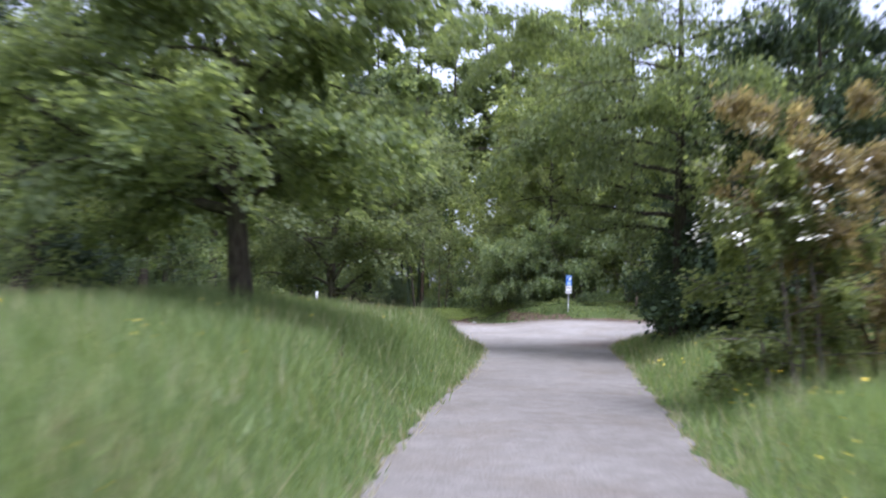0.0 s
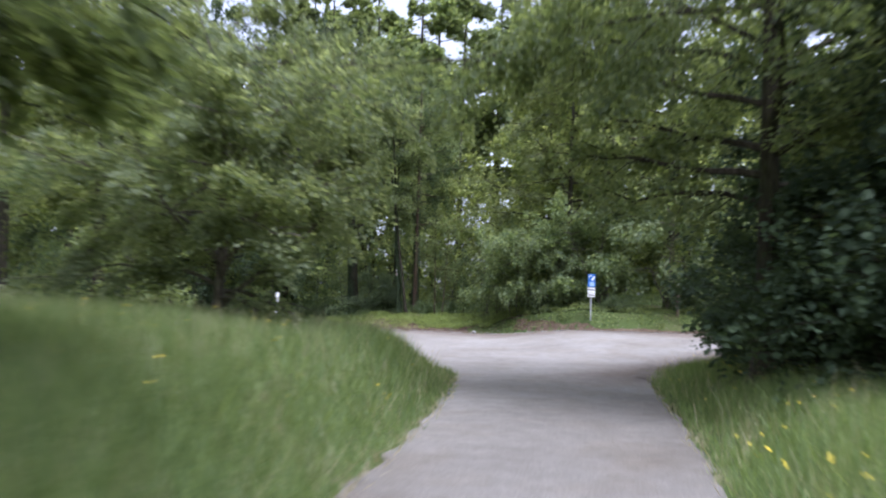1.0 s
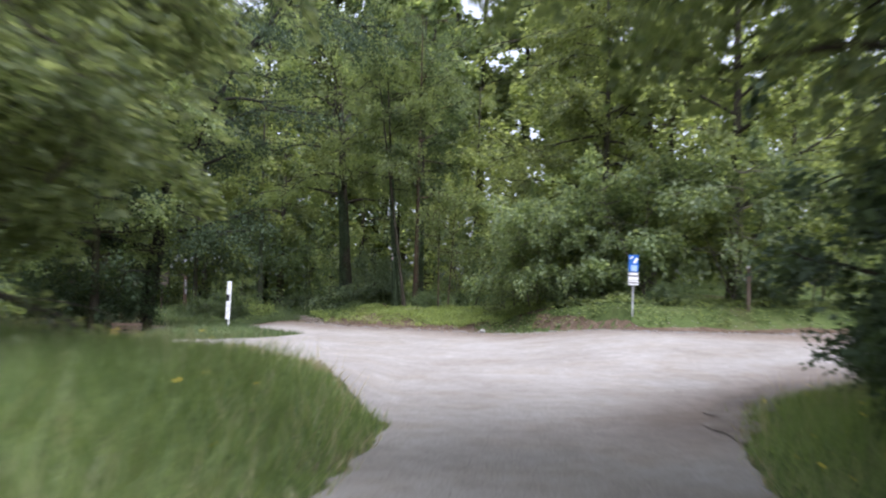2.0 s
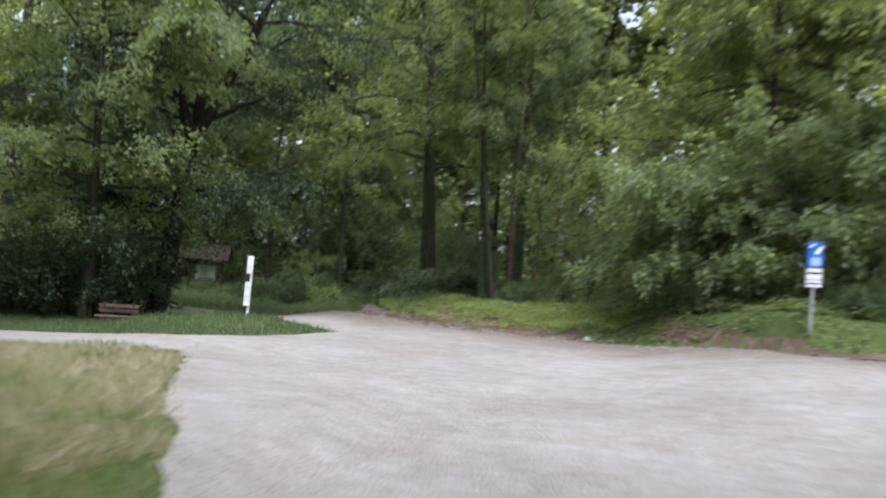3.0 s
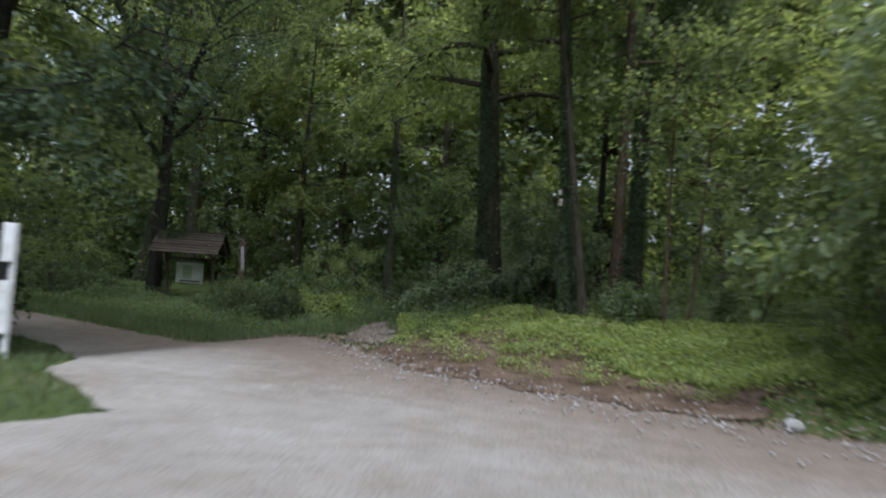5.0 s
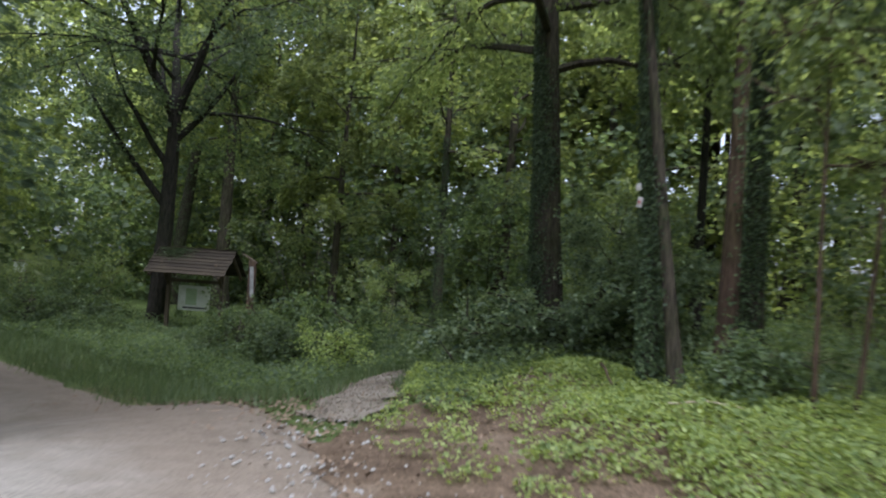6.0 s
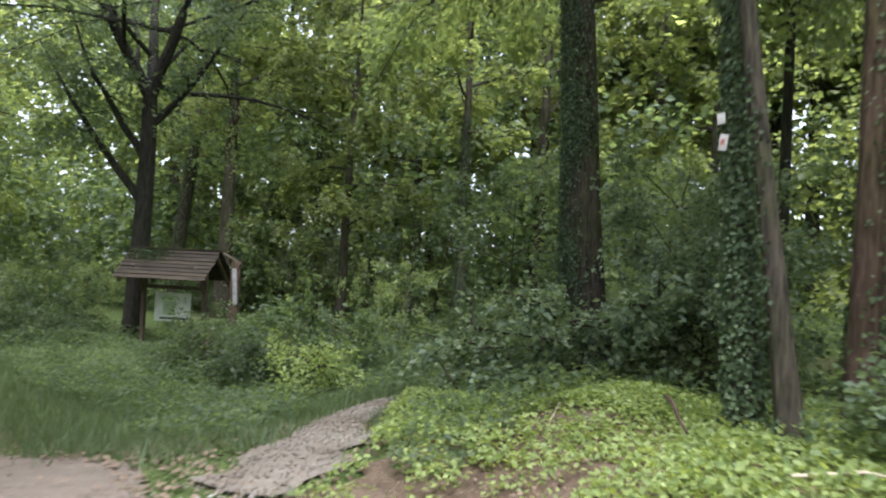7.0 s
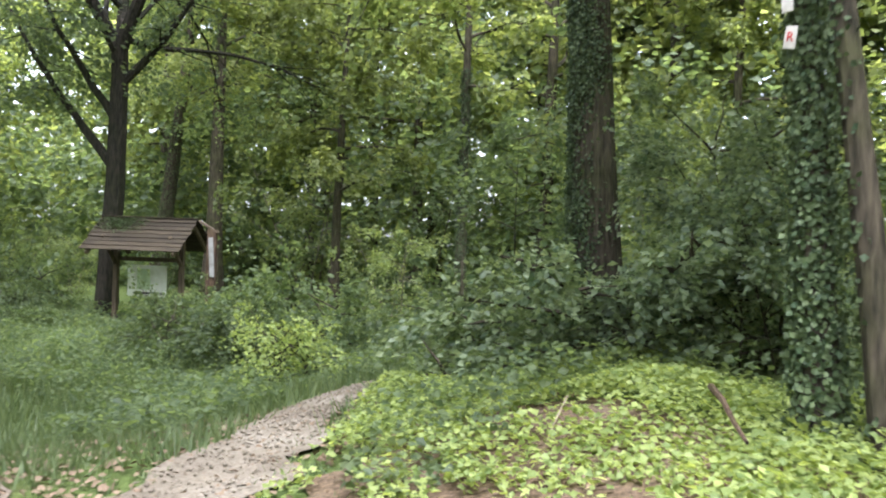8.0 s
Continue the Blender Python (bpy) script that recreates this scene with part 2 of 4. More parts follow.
def tube(line, radii, sides=7):
    """A tapering tube along a line: verts and quads."""
    line, radii = np.asarray(line, float), np.asarray(radii, float)
    k = len(line)
    d = np.gradient(line, axis=0)
    d /= np.linalg.norm(d, axis=1)[:, None] + 1e-9
    ref = np.where(np.abs(d[:, 2:3]) > 0.9, np.array([[1.0, 0, 0]]), np.array([[0, 0, 1.0]]))
    a = np.cross(d, ref)
    a /= np.linalg.norm(a, axis=1)[:, None] + 1e-9
    b_ = np.cross(d, a)
    w = np.linspace(0, 2 * np.pi, sides, endpoint=False)
    ring = np.cos(w)[None, :, None] * a[:, None] + np.sin(w)[None, :, None] * b_[:, None]
    v = (line[:, None] + ring * radii[:, None, None]).reshape(-1, 3)
    i = np.arange(k - 1)[:, None] * sides
    j = np.arange(sides)[None]
    f = np.stack([i + j, i + (j + 1) % sides, i + sides + (j + 1) % sides, i + sides + j], -1).reshape(-1, 4)
    return v, f


def joined(pieces):
    vs, fs, o = [], [], 0
    for v, f in pieces:
        vs.append(v)
        fs.append(f + o)
        o += len(v)
    return np.concatenate(vs), np.concatenate(fs)


def leaves(rng, centres, size, droop=0.35, width=0.62, up=0.9, out=None, face=None):
    """Folded leaf blades at the centres: two halves with a crease down the middle, turned outwards where a direction is given."""
    k = len(centres)
    az = rng.uniform(0, 2 * np.pi, k)
    along = np.stack([np.cos(az), np.sin(az), rng.normal(-droop, 0.35, k)], 1)
    nrm = rng.normal(0, 0.55, (k, 3)) + np.array([0, 0, up])
    if out is not None:
        along = along * 0.75 + out
        nrm += out * 0.45
    if face is not None:
        nrm += face * 1.3
    along /= np.linalg.norm(along, axis=1)[:, None]
    side = np.cross(along, nrm)
    side /= np.linalg.norm(side, axis=1)[:, None] + 1e-9
    nrm = np.cross(side, along)
    s = size * rng.uniform(0.65, 1.3, k)[:, None]
    base = centres - along * s * 0.5
    tip = centres + along * s * 0.5
    mid = centres - along * s * 0.04
    lift = nrm * s * 0.10
    p = np.stack([base, mid + side * s * width * 0.5 + lift, tip, mid - side * s * width * 0.5 + lift], 1).reshape(-1, 3)
    i = np.arange(k)[:, None] * 4
    return p, np.concatenate([i + np.array([[0, 1, 2]]), i + np.array([[0, 2, 3]])], 1).reshape(-1, 3)


def fans(rng, base, axis, n, spread, thick):
    """Places and directions of n leaves in flat drooping sprays, each along its own twig."""
    base, axis = np.array(base), np.array(axis)
    length = np.linalg.norm(axis, axis=1)
    load = length ** 1.5 * (0.25 + rng.exponential(1, len(base)))
    w = rng.choice(len(base), n, p=load / load.sum())
    way = axis[w] / length[w][:, None]
    side = np.stack([-way[:, 1], way[:, 0], np.zeros(n)], 1)
    side /= np.linalg.norm(side, axis=1)[:, None] + 1e-6
    tilt = rng.normal(0, 0.4, len(base))[w]
    u = rng.beta(1.3, 1.0, n) * 1.12
    v = np.clip(rng.normal(0, 0.5, n), -1.1, 1.1) * spread * length[w] * (1.1 - 0.75 * u)
    p = base[w] + axis[w] * u[:, None] + side * v[:, None]
    p[:, 2] += rng.normal(0, thick, n) - 0.25 * length[w] * u ** 2 - 0.3 * np.abs(v) + tilt * v
    return p, way + side * (np.sign(v) * 0.55)[:, None]


def bend(rng, start, direction, length, k=5, wob=0.08, rise=0.0):
    """A wavering branch line."""
    d = np.array(direction, float)
    d /= np.linalg.norm(d)
    pts = [np.array(start, float)]
    for i in range(k):
        d = d + rng.normal(0, wob, 3) + np.array([0, 0, rise / k])
        d /= np.linalg.norm(d)
        pts.append(pts[-1] + d * length / k)
    return np.array(pts)


def make_tree(seed, label, mats, height, crown_base, radius, trunk_r, n_leaves, leaf, limbs=22, lean=(0, 0), forks=0, fork_at=0.35,
              spray=0.55, rise=0.35, crown_top=0.35, name="tree", category="tree", ivy=0, stems=1, low=0.55, twigs=True, arms=(), ivy_at=-1.5, ivy_round=1.6, wander=1.0):
    """A tree standing at the origin: trunk, limbs and a crown of single leaves in flat sprays along the twigs."""
    rng = np.random.default_rng(seed)
    n_leaves = int(n_leaves * 0.88)
    thing = new(name)
    trunk_parts, limb_parts, foot_of, reach_of = [], [], [], []
    tops = []
    for s in range(stems):
        off = np.array([0, 0, 0.0]) if stems == 1 else np.array([*rng.normal(0, 0.25, 2), 0])
        t = np.linspace(0, 1, 12)
        h = height * (1 if stems == 1 else rng.uniform(0.75, 1.0)) * (fork_at if forks else 0.97)
        out = np.array(lean) + (0 if stems == 1 else rng.normal(0, 0.22, 2))
        wob = np.cumsum(rng.normal(0, 0.045, (12, 2)), 0) * min(1.0, height / 10) * wander
        line = np.c_[off[0] + out[0] * h * t + wob[:, 0] * t, off[1] + out[1] * h * t + wob[:, 1] * t, -0.4 + (h + 0.4) * t]
        r0 = trunk_r if stems == 1 else trunk_r * rng.uniform(0.5, 0.8)
        rad = r0 * ((1 - 0.86 * t) if not forks else (1 - 0.3 * t))
        rad[0] *= 1.55
        rad[1] *= 1.12
        trunk_parts.append(tube(line, rad, 10))
        tops.append((line, rad))
        for q in range(forks):
            az = 2 * np.pi * (q + rng.uniform(-0.25, 0.25)) / forks
            fl = bend(rng, line[-1] - np.array([0, 0, 0.15]), (np.cos(az) * 0.55, np.sin(az) * 0.55, 1.0), height - h, 10, 0.07, 0.25)
            fr = r0 * 0.62 * np.linspace(1, 0.12, 11)
            limb_parts.append(tube(fl, fr, 7))
            tops.append((fl, fr))
    for ti, (line, rad) in enumerate(tops):
        if forks and ti % (forks + 1) == 0:
            continue
        for q in range(limbs):
            foot = max(crown_base, line[0][2] + 0.3) / height
            u = foot + (1 - foot) * (q + rng.uniform(0, 1)) / limbs
            z = u * height
            zi = np.clip(np.interp(z, line[:, 2], np.arange(len(line))), 0, len(line) - 1.001)
            i = int(zi)
            at = line[i] + (line[i + 1] - line[i]) * (zi - i)
            rr = np.interp(zi, np.arange(len(line)), rad)
            az = q * 2.39996 + rng.uniform(-0.5, 0.5) + ti
            # how far the crown reaches at this height
            v = max(0.0, z - crown_base) / max(height - crown_base, 0.1)
            reach = radius * (low + (1 - low) * math.sin(min(1.0, v / (1 - crown_top)) * math.pi / 2)) if v < 1 - crown_top else radius * math.cos((v - (1 - crown_top)) / crown_top * math.pi / 2 * 0.93)
            reach *= rng.uniform(0.7, 1.15)
            br = bend(rng, at, (np.cos(az), np.sin(az), rise * rng.uniform(0.0, 2.2)), max(reach, 0.5), 6, 0.13, -rise * 0.9)
            limb_parts.append(tube(br, max(0.018, min(rr * 0.5, 0.02 + 0.022 * reach)) * np.linspace(1, 0.2, 7), 5))
            run = (br[-1] - br[0]) / (np.linalg.norm(br[-1] - br[0]) + 1e-9)
            across = np.array([-run[1], run[0], 0.0])
            for w in range(8):
                k = (0.97 if w == 7 else rng.uniform(0.22, 0.95)) * 5.99
                p0 = br[int(k)] + (br[min(int(k) + 1, 6)] - br[int(k)]) * (k - int(k))
                dirw = run + across * (0 if w == 7 else (-1) ** w * rng.uniform(0.25, 1.2)) + rng.normal(0, 0.32, 3)
                tw = bend(rng, p0, dirw, max(0.42, reach * 0.36) * rng.uniform(0.6, 1.25), 3, 0.1, -0.1)
                if twigs:
                    limb_parts.append(tube(tw, np.array([0.016, 0.012, 0.008, 0.004]) * (1 + height / 20), 3))
                foot_of.append(tw[0])
                reach_of.append(tw[3] - tw[0])
    for at_z, az, length, up, r in arms:
        line, rad = tops[0]
        start = np.array([np.interp(at_z, line[:, 2], line[:, 0]), np.interp(at_z, line[:, 2], line[:, 1]), at_z])
        arm = bend(rng, start, (math.cos(az), math.sin(az), up), length, 9, 0.07, 0.25)
        limb_parts.append(tube(arm, r * np.linspace(1, 0.2, 10), 7))
        for q in range(7):
            tw = bend(rng, arm[3 + q], rng.normal(0, 1, 3) * np.array([1, 1, 0.4]), length * 0.22, 3, 0.12)
            limb_parts.append(tube(tw, np.array([0.03, 0.022, 0.014, 0.006]), 4))
            for turn in range(3):
                foot_of.append(tw[0])
                reach_of.append((tw[3] - tw[0]) * 0.8 + rng.normal(0, 0.14 * length, 3) * np.array([1, 1, 0.25]))
    c, out = fans(rng, foot_of, reach_of, n_leaves, 0.45 + 0.4 * spray, 0.05 + 0.3 * spray)
    part("trunk", joined(trunk_parts + limb_parts), mats[0], thing)
    part("crown", leaves(rng, c, leaf, 0.5, 0.7, 0.35, out), mats[1], thing)
    if ivy:
        line, rad = tops[0]
        k = rng.uniform(0, 0.45, ivy) * 11
        i = k.astype(int)
        p = line[i] + (line[i + 1] - line[i]) * (k - i)[:, None]
        w = rng.normal(ivy_at, ivy_round, ivy) + 0.5 * np.sin(k * 2.3 + seed) + 0.3 * np.sin(k * 5.1)
        rr = np.interp(k, np.arange(12), rad) + 0.01 + np.abs(rng.normal(0, 0.035, ivy))
        away = np.stack([np.cos(w), np.sin(w), np.zeros(ivy)], 1)
        part("ivy", leaves(rng, p + away * rr[:, None], 0.054, 1.2, 0.95, 0.2, face=away), LEAF_IVY, thing, "glossy dark ivy climbing the trunk")
    return tagged(thing, label, category)


# ---- the lie of the land ----
LEFT = np.array([(-60, -3.2), (0, -1.4), (13, -0.7), (20, 0.0), (30, 1.2), (38, 1.8), (43, 1.8)], float)      # y, x of the drive's verges
RIGHT = np.array([(-60, 1.2), (0, 2.6), (13, 3.7), (19, 4.6), (27, 5.6), (34, 6.6), (41, 7.4), (44, 8.0)], float)
FAR = [(60, 78), (25, 70.5), (14, 67), (9, 65.8), (7, 68.5), (4, 72.0), (1, 72.8), (-1, 73.6), (-4, 75), (-6, 77.2), (-9, 79.5), (-12, 80.5), (-16, 82.0), (-21, 84.2), (-45, 92)]


def far_edge(x):
    f = np.array(FAR[::-1], float)
    return np.interp(x, f[:, 0], f[:, 1])


def gz(x, y):
    """Height of the ground."""
    x, y = np.asarray(x, float), np.asarray(y, float)
    lx, rx = np.interp(y, LEFT[:, 0], LEFT[:, 1]), np.interp(y, RIGHT[:, 0], RIGHT[:, 1])
    z = (1.15 * smooth((lx - 0.35 - x) / 1.9) + 0.30 * smooth((lx - 1.6 - x) / 4) + 0.12 * smooth((lx - 3.5 - x) / 3)) * (1 - 0.8 * smooth((y - 36) / 18))
    z = z + (0.6 * smooth((x - rx - 0.35) / 2.0) + 0.4 * smooth((x - rx - 1.5) / 5)) * (1 - smooth((y - 38) / 12))
    z = z + 0.6 * smooth((x - 3) / 6) * smooth((y - 50) / 14)
    z = z * np.where(x < 2, 1 - smooth((y - 52 - 0.3 * np.minimum(x + 6, 0)) / 7), 1.0)
    z = z - 0.7 * smooth((-7.5 - x) / 6) * smooth((y - 58) / 9)
    z = z + 0.5 * np.exp(-((x + 11.2) / 3.0) ** 2 - ((y - 68.6) / 2.0) ** 2)
    d = y - far_edge(x)
    steep = smooth((x - 1) / 5)
    bank = steep * 1.05 * smooth(d / 1.9) + (1 - steep) * (0.2 * smooth(d / 4) + 0.38 * smooth((d - 2.5) / 4.5)) * smooth((x + 7.8) / 3.4)
    z = z + bank + 0.8 * smooth((d - 3) / 30)
    rough = 0.10 * np.sin(x * 0.61 + 1.3 * np.sin(y * 0.37)) * np.sin(y * 0.53 + 0.7)
    off = smooth(np.maximum(np.maximum(lx - x, x - rx) / 3, d / 3))
    return z + rough * np.where(y < 44, off, smooth(d / 3) + 0.15)


def spaced(a, b, step, far, grow=1.25):
    mid = list(np.arange(a, b + 1e-6, step))
    lo, hi, s = [], [], step
    while not lo or lo[-1] > -far:
        s *= grow
        lo.append((lo[-1] if lo else a) - s)
    s = step
    while not hi or hi[-1] < far:
        s *= grow
        hi.append((hi[-1] if hi else b) + s)
    return np.array(lo[::-1] + mid + hi)


gx, gy = spaced(-32, 32, 0.44, 1500), spaced(2, 100, 0.44, 1500)
X, Y = np.meshgrid(gx, gy)
Z = gz(X, Y)
v = np.stack([X, Y, Z], -1).reshape(-1, 3)
w = len(gx)
i = (np.arange(len(gy) - 1)[:, None] * w + np.arange(w - 1)[None]).reshape(-1, 1)
ground = part("ground", (v, i + np.array([[0, 1, w + 1, w]])), TURF)
tagged(ground, "uneven grassy ground with shaded soil between plants", "ground", kind="structure")


def sheet(name, outline, step, lift, mat, label, category, seed, wander=0.12):
    """A sheet with an uneven rim, laid on the land."""
    from mathutils.geometry import delaunay_2d_cdt
    rng = np.random.default_rng(seed)
    rim = []
    for a, c in zip(outline, outline[1:] + outline[:1]):
        a, c = np.array(a, float), np.array(c, float)
        k = max(1, int(np.linalg.norm(c - a) / 0.35)) if np.linalg.norm(c - a) < 45 else 30
        for q in range(k):
            p = a + (c - a) * q / k
            nv = noise.noise(Vector((p[0] * 0.9, p[1] * 0.9, seed))) + 0.6 * noise.noise(Vector((p[0] * 2.7, p[1] * 2.7, seed)))
            dn = np.array([-(c - a)[1], (c - a)[0]])
            dn /= np.linalg.norm(dn)
            rim.append(p + dn * nv * wander * 1.6)
    rim = np.array(rim)
    lo, hi = rim.min(0), rim.max(0)
    px, py = np.meshgrid(np.arange(lo[0], hi[0], step), np.arange(lo[1], hi[1], step))
    p = np.c_[px.ravel(), py.ravel()] + rng.uniform(-0.1, 0.1, (px.size, 2))
    inside = np.zeros(len(p), bool)
    for a, c in zip(rim, np.roll(rim, -1, 0)):
        hit = ((a[1] > p[:, 1]) != (c[1] > p[:, 1])) & (p[:, 0] < (c[0] - a[0]) * (p[:, 1] - a[1]) / (c[1] - a[1] + 1e-12) + a[0])
        inside ^= hit
    p = p[inside]
    pts = [Vector(q) for q in rim] + [Vector(q) for q in p]
    k = len(rim)
    vs, _, fs, *_ = delaunay_2d_cdt(pts, [(q, (q + 1) % k) for q in range(k)], [], 1, 1e-4)
    vs = np.array([(q.x, q.y) for q in vs])
    z = gz(vs[:, 0], vs[:, 1]) + lift
    ob = part(name, (np.c_[vs, z], [list(f) for f in fs]), mat)
    return tagged(ob, label, category, kind="structure")


LOT = ([(x, y) for y, x in LEFT] + [(-0.4, 48.3), (-2.0, 51), (-4.1, 55.6), (-5.8, 58.9), (-9, 57.5), (-14, 55.5), (-45, 48),
       (-45, 52), (-14, 59.5), (-9.5, 61), (-7.6, 62.2), (-6.2, 63.6), (-5.5, 65.3), (-4.9, 67.6), (-7.3, 69.3), (-8.4, 71.0), (-10.5, 73.5), (-14, 77), (-20, 80), (-45, 85)]
       + FAR[::-1][:-1] + [(60, 66), (25, 59), (16, 54.5), (11, 50), (8.6, 46.5)] + [(x, y) for y, x in RIGHT[::-1]])
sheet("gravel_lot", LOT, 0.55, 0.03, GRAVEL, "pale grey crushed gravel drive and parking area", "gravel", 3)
APRON = [(0.5, 72.8), (-1, 73.3), (-4, 74.6), (-5.8, 76.8), (-6.1, 78.2), (-6.4, 80.2), (-6.5, 82.0), (-5.8, 83.0), (-4.4, 82.8), (-3.4, 81.6), (-1.4, 80.0), (0.6, 77.8), (2.6, 75.0), (2.2, 73.0)]
sheet("leaf_litter", APRON, 0.4, 0.05, LITTER, "brown earth and old leaves beside the gravel", "earth", 5, 0.3)
PATH = np.array([(79.0, -7.0, 0.5), (80.5, -7.4, 0.55), (82.0, -8.0, 0.55), (83.4, -8.7, 0.58), (85.2, -9.25, 0.45), (86.8, -9.75, 0.3)])      # y, middle, half width
sheet("footpath", [(float(m - h), float(q)) for q, m, h in PATH] + [(float(m + h), float(q)) for q, m, h in PATH[::-1]], 0.35, 0.05, DIRTY, "trodden grey path leading into the wood", "path", 12, 0.22)
BANK = [(5, 71.5), (7, 68.4), (9, 65.7), (14, 66.9), (25, 70.4), (40, 73.4), (40, 74.0), (25, 71.0), (14, 67.4), (9.2, 66.25), (7.3, 68.9), (5.2, 72.0)]
sheet("bank_earth", BANK, 0.4, 0.06, LITTER, "bare brown earth at the foot of a bank", "earth", 6)
sheet("worn_verge", [(7.6, 42.0), (8.5, 45.2), (10.8, 49.6), (16.0, 54.3), (14.6, 54.4), (10.2, 51), (8.3, 47.6), (7.4, 44.5)], 0.5, 0.055, DIRTY, "worn brown earth where wheels cut the corner", "earth", 8, 0.3)


# ---- things ----
def rest(x, y, rz=0, lift=0.0):
    return pose(x, y, float(gz(x, y)) + lift, 0, 0, rz)


def stand(ob, x, y, rz=0, lift=0.0):
    ob.matrix_basis = rest(x, y, rz, lift)
    return ob


# parking sign on its pole
sign = new("parking_sign")
v, f = tube([(0, 0, -0.3), (0, 0, 2.45)], [0.038, 0.038], 12)
part("pole", (v, f), STEEL, sign)
plate = part("blue_plate", board((0.42, 0.02, 0.72), (0, -0.05, 2.12)), BLUE, sign, "blue plate with a white emblem")
part("emblem", board((0.26, 0.006, 0.24), (0.02, -0.064, 1.92), bevel=0.002), PALE_BLUE, plate)
part("emblem", board((0.10, 0.006, 0.26), (0.09, -0.064, 2.24), (0, 35, 0), 0.002), WHITE, plate)
part("emblem", board((0.20, 0.006, 0.05), (-0.09, -0.064, 2.36), (0, -35, 0), 0.002), WHITE, plate)
extra = part("white_plate", board((0.42, 0.02, 0.30), (0, -0.05, 1.58)), WHITE, sign)
part("text_bar", board((0.38, 0.006, 0.05), (0, -0.064, 1.60), bevel=0.001), BLACK, extra)
extra = part("white_plate", board((0.42, 0.02, 0.20), (0, -0.05, 1.31)), WHITE, sign)
part("text_bar", board((0.34, 0.006, 0.04), (0, -0.064, 1.31), bevel=0.001), BLACK, extra)
stand(tagged(sign, "blue and white parking sign on a steel pole", "sign"), 8.98, 66.9, 6)

# white marker post
post = new("marker_post")
part("upright", board((0.09, 0.09, 2.4), (0.05, 0.03, 0.9), bevel=0.01), WHITE, post)
part("upper_board", board((0.20, 0.05, 0.62), (0.0, -0.045, 1.79)), WHITE, post)
part("black_panel", board((0.12, 0.045, 0.28), (-0.035, -0.04, 1.33)), BLACK, post)
part("lower_board", board((0.20, 0.05, 0.84), (-0.01, -0.045, 0.76)), WHITE, post)
part("foot_block", board((0.07, 0.05, 0.26), (-0.06, -0.03, 0.2)), BLACK, post)
stand(tagged(post, "white painted marker post with a black panel", "post"), -9.2, 70.25, 12)
post.matrix_basis = rest(-9.2, 70.25, 12, 0.06) @ pose(0, 0, 0, 0, 1.5, 0)

# information shelter
hut = new("information_shelter")
W, EAVE, RIDGE, RUN = 3.0, 2.24, 3.16, 1.15
for sx in (-1, 1):
    part("post", board((0.14, 0.14, 3.1), (sx * 1.02, 0.0, 1.35), bevel=0.012), WOOD_POST, hut)
    part("brace", board((0.09, 0.09, 1.1), (sx * 1.02, -0.42, 2.25), (42, 0, 0), 0.01), WOOD_POST, hut)
    part("rafter", board((0.09, 1.5, 0.11), (sx * 1.3, -RUN / 2, (EAVE + RIDGE) / 2 - 0.08), (math.degrees(math.atan2(RIDGE - EAVE, RUN)), 0, 0), 0.008), WOOD_POST, hut)
    part("rafter", board((0.09, 1.5, 0.11), (sx * 1.3, RUN / 2, (EAVE + RIDGE) / 2 - 0.08), (-math.degrees(math.atan2(RIDGE - EAVE, RUN)), 0, 0), 0.008), WOOD_POST, hut)
part("beam", board((2.7, 0.12, 0.14), (0, 0, 2.95), bevel=0.01), WOOD_POST, hut)
part("rail", board((2.1, 0.08, 0.12), (0, 0.0, 2.0), bevel=0.01), WOOD_POST, hut)
ang = math.degrees(math.atan2(RIDGE - EAVE, RUN))
for side in (-1, 1):
    for q in range(8):
        u = (q + 0.5) / 8
        part("roof_board", board((W + 0.03 * math.sin(q * 5.1), 0.205, 0.026), (0.015 * math.sin(q * 3.3), side * RUN * (1.04 - u * 1.02), EAVE + (RIDGE - EAVE) * u + 0.02 + 0.006 * (q % 2)), (-side * (ang - 7), 0, 0.3 * math.sin(q * 2.2)), 0.004), WOOD_ROOF, hut)
part("ridge_board", board((W + 0.06, 0.2, 0.03), (0, 0, RIDGE + 0.05), bevel=0.006), WOOD_ROOF, hut, "mossy ridge board")
rng = np.random.default_rng(77)
u, mx = 1 - 0.55 * rng.beta(1.2, 2.2, 1500), rng.normal(-0.75, 0.38, 1500)
part("moss", leaves(rng, np.c_[mx.clip(-1.4, 1.3), -RUN * (1.04 - u * 1.02), EAVE + (RIDGE - EAVE) * u + 0.065], 0.05, 0.0, 0.9, 1.5), LEAF_IVY, hut, "dark moss on the roof boards")
panel = part("map_panel", board((1.20, 0.04, 0.90), (0.02, -0.10, 1.38)), PAPER, hut, "pale map sheet behind weathered glass")
part("map_patch", board((0.42, 0.006, 0.6), (-0.08, -0.125, 1.43), bevel=0.001), MAP_GREEN, panel)
part("text_bar", board((0.9, 0.006, 0.06), (0.06, -0.125, 1.03), bevel=0.001), BLACK, panel)
stand(tagged(hut, "wooden information shelter with a plank roof and map", "shelter"), -22.35, 94.0, 18)
hut.location.z = -0.62

